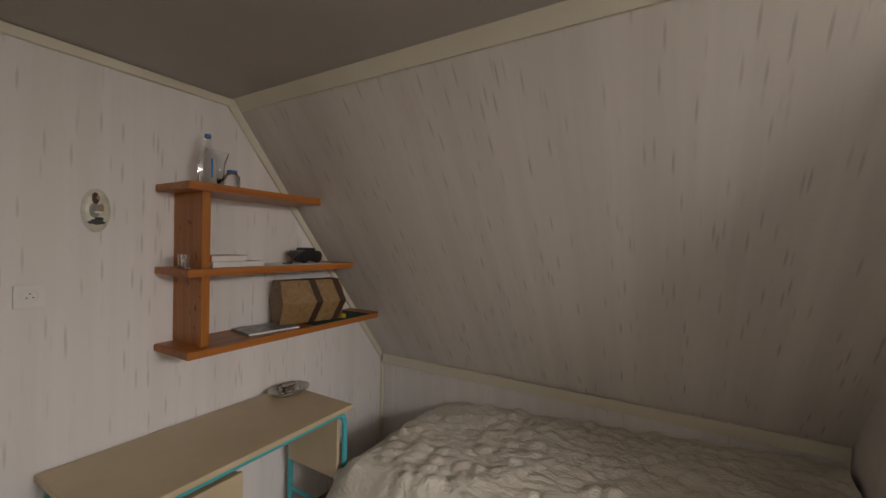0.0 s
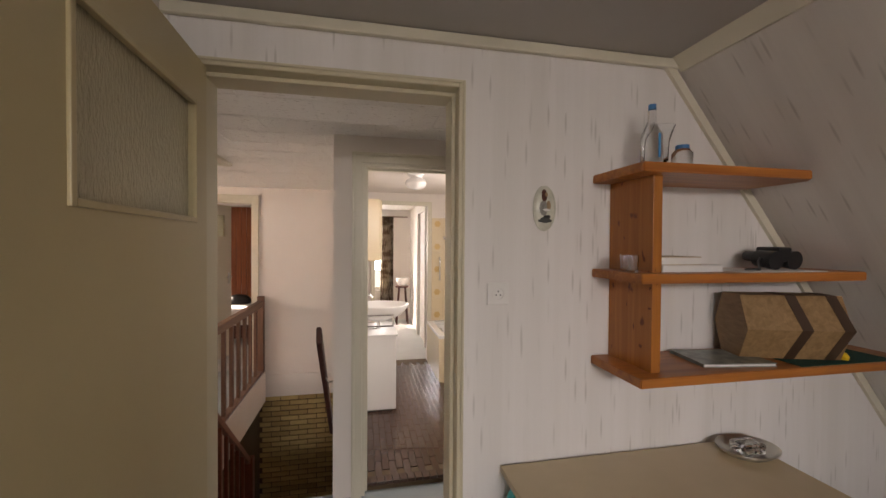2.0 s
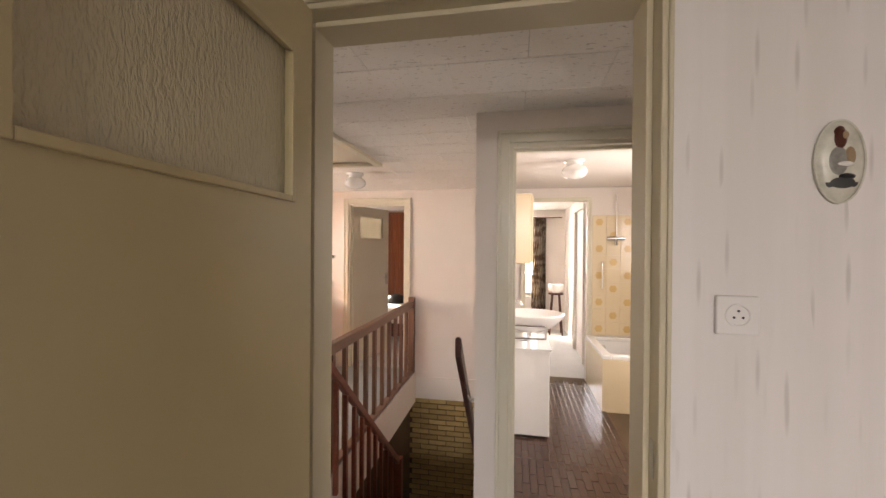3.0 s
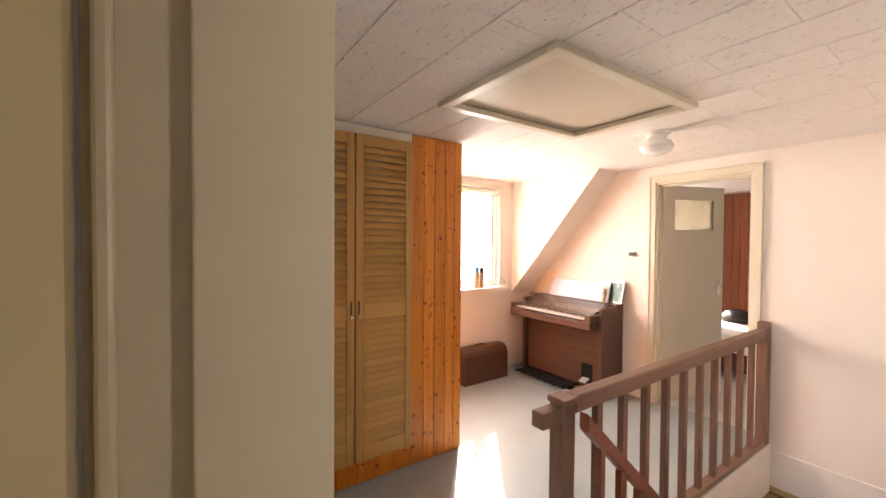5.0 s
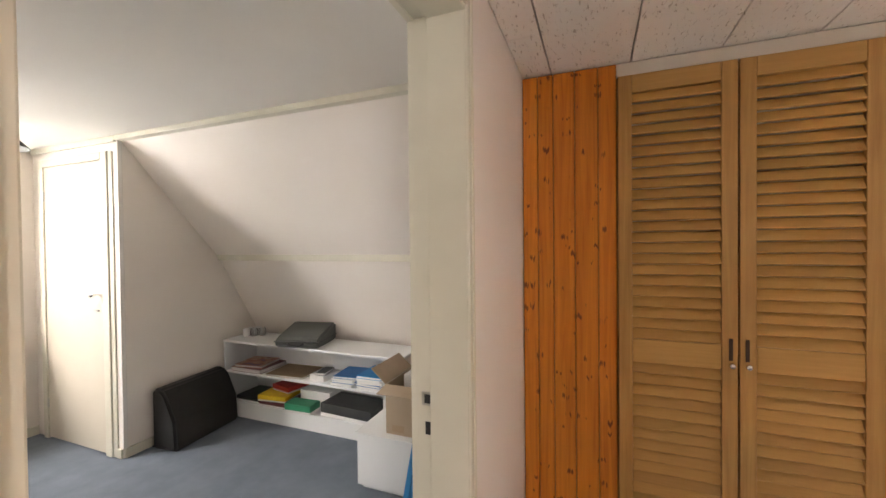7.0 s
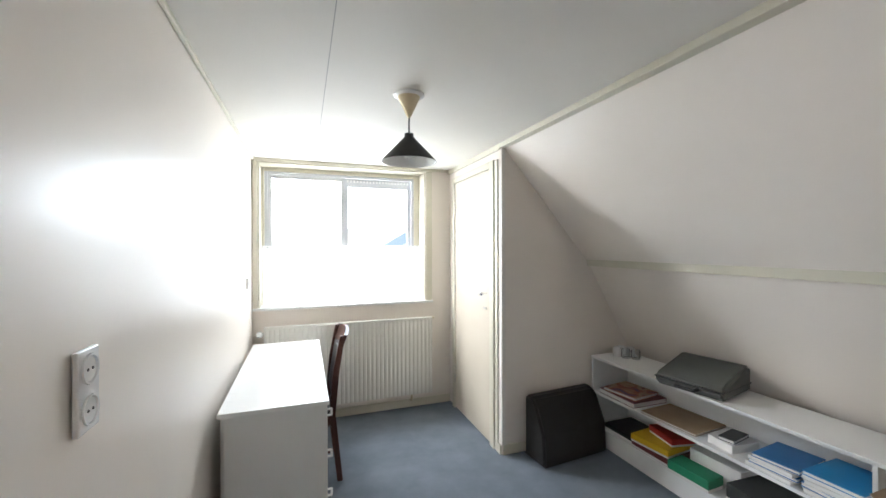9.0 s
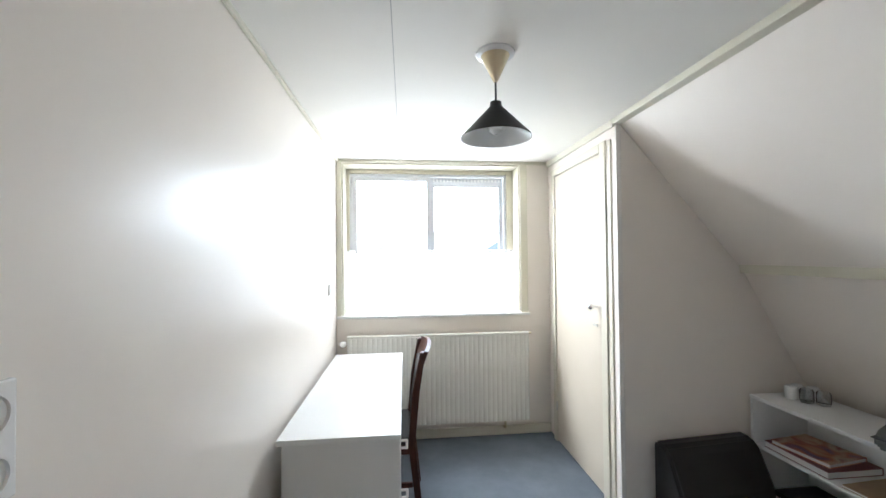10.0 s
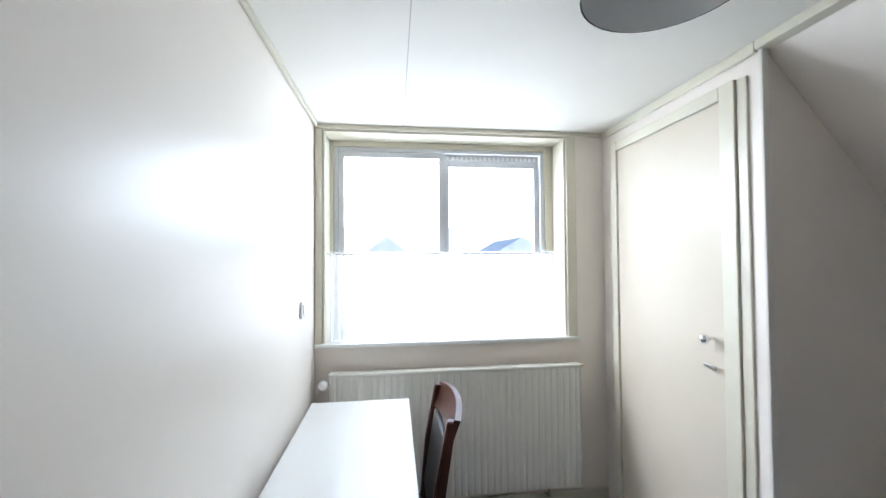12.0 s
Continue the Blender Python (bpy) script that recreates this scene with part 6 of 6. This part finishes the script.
for r in ((0.50, 0.58, 2.86, 3.695, 0.501, 0.54), (1.27, 1.349, 2.86, 3.695, 0.501, 0.54), (0.58, 1.27, 2.86, 2.94, 0.501, 0.54), (0.58, 1.27, 3.62, 3.695, 0.501, 0.54)):
    box(bm, *r, bevel=0.008)
part("rim", bm, CERAMIC, tub)
part("basin", boxes((0.55, 1.30, 2.91, 3.65, 0.12, 0.14), (0.55, 0.58, 2.91, 3.65, 0.14, 0.5), (1.27, 1.30, 2.91, 3.65, 0.14, 0.5), (0.58, 1.27, 2.91, 2.94, 0.14, 0.5), (0.58, 1.27, 3.62, 3.65, 0.14, 0.5)), CERAMIC, tub)
bm = bmesh.new()
tube(bm, (0.66, 3.619, 0.43), (0.66, 3.605, 0.43), 0.03, seg=16)
part("overflow", bm, STEEL, tub)
gr = thing("grab_rail", (0.66, 3.68, 1.2), "chrome upright grab rail on the tiles", "rail")
bm = bmesh.new()
bent(bm, [(0.655, 3.69, 1.08), (0.655, 3.63, 1.08), (0.655, 3.63, 1.36), (0.655, 3.69, 1.36)], 0.011, 10)
part("bar", bm, CHROME, gr, "", True)
sh = thing("shower_tap", (0.79, 3.66, 1.6), "chrome shower mixer on the tiled wall", "shower")
bm = bmesh.new()
tube(bm, (0.70, 3.65, 1.62), (0.88, 3.65, 1.62), 0.022, seg=14)
bent(bm, [(0.79, 3.69, 1.62), (0.79, 3.65, 1.62), (0.79, 3.62, 1.54)], 0.015, 10)
part("mixer", bm, CHROME, sh, "", True)
bm = bmesh.new()
tube(bm, (0.80, 3.66, 1.64), (0.80, 3.66, 2.10), 0.008, seg=10)
part("riser", bm, CHROME, sh, "", True)

# ---- front bedroom seen through the bathroom ----
dr = thing("drape", (0.14, 6.4, 0), "long patterned brown and grey curtain", "curtain")
bm = bmesh.new()
N = 60
lo, hi = [], []
for i in range(N + 1):
    u = i / N
    x, y = 0.03 + 0.24 * u, 6.50 + 0.03 * math.sin(u * 38)
    lo.append(bm.verts.new((x - 0.02 * (1 - u), y, 0.25)))
    hi.append(bm.verts.new((x, y, 2.06)))
for i in range(N):
    bm.faces.new((lo[i], lo[i + 1], hi[i + 1], hi[i]))
bmesh.ops.solidify(bm, geom=list(bm.faces), thickness=0.004)
part("cloth", bm, drape_m, dr, "", True)
bm = bmesh.new()
tube(bm, (-0.58, 6.50, 2.07), (0.55, 6.50, 2.07), 0.011, seg=10)
part("pole", bm, RAILWOOD, dr, "", True)
fw = window("front_window", "white painted window of the front bedroom", "x", 0.655, 1.48, CREAM, 0)
fw.matrix_basis = Matrix.Translation((-0.543, 6.61, 0.61))
stool = thing("plant_stool", (0.42, 6.2, 0), "dark wooden stool carrying a white bowl", "stool")
bm = bmesh.new()
tube(bm, (0.42, 6.2, 0.70), (0.42, 6.2, 0.73), 0.13, seg=24)
part("seat", bm, CHAIRWOOD, stool, "", True)
for a in (0.8, 2.4, 3.9, 5.5):
    bm = bmesh.new()
    tube(bm, (0.42 + 0.15 * math.cos(a), 6.2 + 0.15 * math.sin(a), 0), (0.42 + 0.08 * math.cos(a), 6.2 + 0.08 * math.sin(a), 0.70), 0.014, seg=10)
    part("leg", bm, CHAIRWOOD, stool, "", True)
bottle("white_bowl", (0.42, 6.2, 0.731), [(0, 0), (0.06, 0), (0.12, 0.08), (0.125, 0.15), (0.11, 0.15), (0.05, 0.03), (0, 0.03)], CERAMIC, "round white bowl standing on the stool")
trim("trim_front_door_edge", [(0.575, 0.619, 4.4, 4.46, 0, 2.1), (0.575, 0.619, 5.2, 5.26, 0, 2.1), (0.575, 0.619, 4.46, 5.2, 2.04, 2.1)], WHITEWALL, label="white door casing in the front bedroom")

# ---- panelled room behind the organ door ----
for i in range(31):
    a = -3.43 + i * 0.088
    part("panel_board", boxes((a, a + 0.085, 6.582, 6.598, 0, 2.2), bevel=0.004), PANELWOOD, bpy.data.objects["wall_panel_room"])
pb = thing("guest_bed", (-2.45, 5.7, 0), "low bed with a pale cover in the panelled room", "bed")
part("frame", boxes((-2.95, -1.95, 5.0, 6.5, 0.1, 0.30), bevel=0.01), CHAIRWOOD, pb)
part("cover", boxes((-2.97, -1.93, 4.98, 6.52, 0.301, 0.50), bevel=0.04), PAPERWHITE, pb)
part("feet", boxes((-2.93, -2.87, 5.03, 5.09, 0, 0.1), (-2.03, -1.97, 5.03, 5.09, 0, 0.1), (-2.93, -2.87, 6.4, 6.46, 0, 0.1), (-2.03, -1.97, 6.4, 6.46, 0, 0.1)), CHAIRWOOD, pb)
nb = thing("black_bag", (-2.40, 5.9, 0.5), "soft black bag lying on the bed", "bag")
bm = bmesh.new()
lathe(bm, [(0, 0), (0.16, 0), (0.18, 0.05), (0.12, 0.13), (0.05, 0.15), (0, 0.16)], (-2.40, 5.9, 0.501), 18, (1.2, 0.8))
part("pouch", bm, BLACKVINYL, nb, "", True)

# ---- outside ----
ROOFGREY = paint("grey_roof_tiles", (0.20, 0.23, 0.26), (0.15, 0.18, 0.21), 0.5, 1.5, 12, 0.3)


def house(x, y, w, d, h, rise, label):
    g = thing("house", (x, y, -2.82), label, "house")
    part("wall", boxes((x - w / 2, x + w / 2, y - d / 2, y + d / 2, -2.82, h)), PINKWALL, g)
    bm = bmesh.new()
    prism(bm, [(x - w / 2 - 0.4, h), (x + w / 2 + 0.4, h), (x, h + rise)], "y", y - d / 2 - 0.4, y + d / 2 + 0.4)
    part("roof", bm, ROOFGREY, g, "grey tiled pitched roof")
    for k in (-0.25, 0.25):
        part("window", boxes((x + k * w - 0.5, x + k * w + 0.5, y + d / 2 + 0.001, y + d / 2 + 0.03, -0.5, 0.8)), glass_m, g)


house(-0.85, -34, 3.0, 8, 1.6, 1.5, "white neighbouring house with a grey gable roof")
house(-11.6, -36, 6, 8, 1.2, 1.95, "white neighbouring house with a grey pitched roof")

# ---- small pieces of walls and floors ----
bk_mesh = mesh_of("brick", boxes((-0.1005, 0.1005, -0.008, 0.012, -0.0245, 0.0245), bevel=0.004), brick_m)
wl = bpy.data.objects["wall_stairs_lower"]
z, odd = -0.315 - 0.031, False
while z > -2.05:
    for k in range(6):
        b = new("brick", bk_mesh)
        b.parent = wl
        b.location = ((-1.505 if odd else -1.40) + 0.21 * k, 3.708 + random.uniform(-0.002, 0.002), z)
    z, odd = z - 0.062, not odd

# bathroom floor strips
fl = bpy.data.objects["floor_bathroom"]
tl_mesh = mesh_of("tile", boxes((-0.0225, 0.0225, -0.0975, 0.0975, -0.008, 0.0), bevel=0.002), BATHTILE)
count = 0
for i in range(20):
    for j in range(13):
        x, y = -0.40 + i * 0.048, 1.32 + j * 0.2 + (0.1 if i % 2 else 0)
        if y > 3.6:
            continue
        t = new("tile", tl_mesh)
        t.parent = fl
        t.location = (x, y, 0.031)
for i in range(16):
    part("threshold_tile", boxes((-0.318 + i * 0.0485, -0.2725 + i * 0.0485, 1.165, 1.235, -0.001, 0.045), bevel=0.003), BATHTILE, fl)

# printed wall tiles above the bath
wt = bpy.data.objects["wall_bath_far"]
wt_mesh = mesh_of("tile", boxes((-0.073, 0.073, -0.004, 0.003, -0.073, 0.073), bevel=0.001), FLOWERTILE)
bm = bmesh.new()
for a in range(6):
    c, s = math.cos(a * 1.0472) * 0.026, math.sin(a * 1.0472) * 0.026
    tube(bm, (c, -0.0048, s), (c, -0.0030, s), 0.017, seg=8)
tube(bm, (0, -0.0050, 0), (0, -0.0030, 0), 0.014, seg=8)
fm = mesh_of("flower_print", bm, FLOWER)
for i in range(5):
    for j in range(9):
        t = new("tile", wt_mesh)
        t.parent = wt
        t.location = (0.63 + i * 0.148, FAR - 0.006, 0.62 + j * 0.148)
        if (i + j) % 2 == 0:
            f = new("flower_print", fm)
            f.parent = t
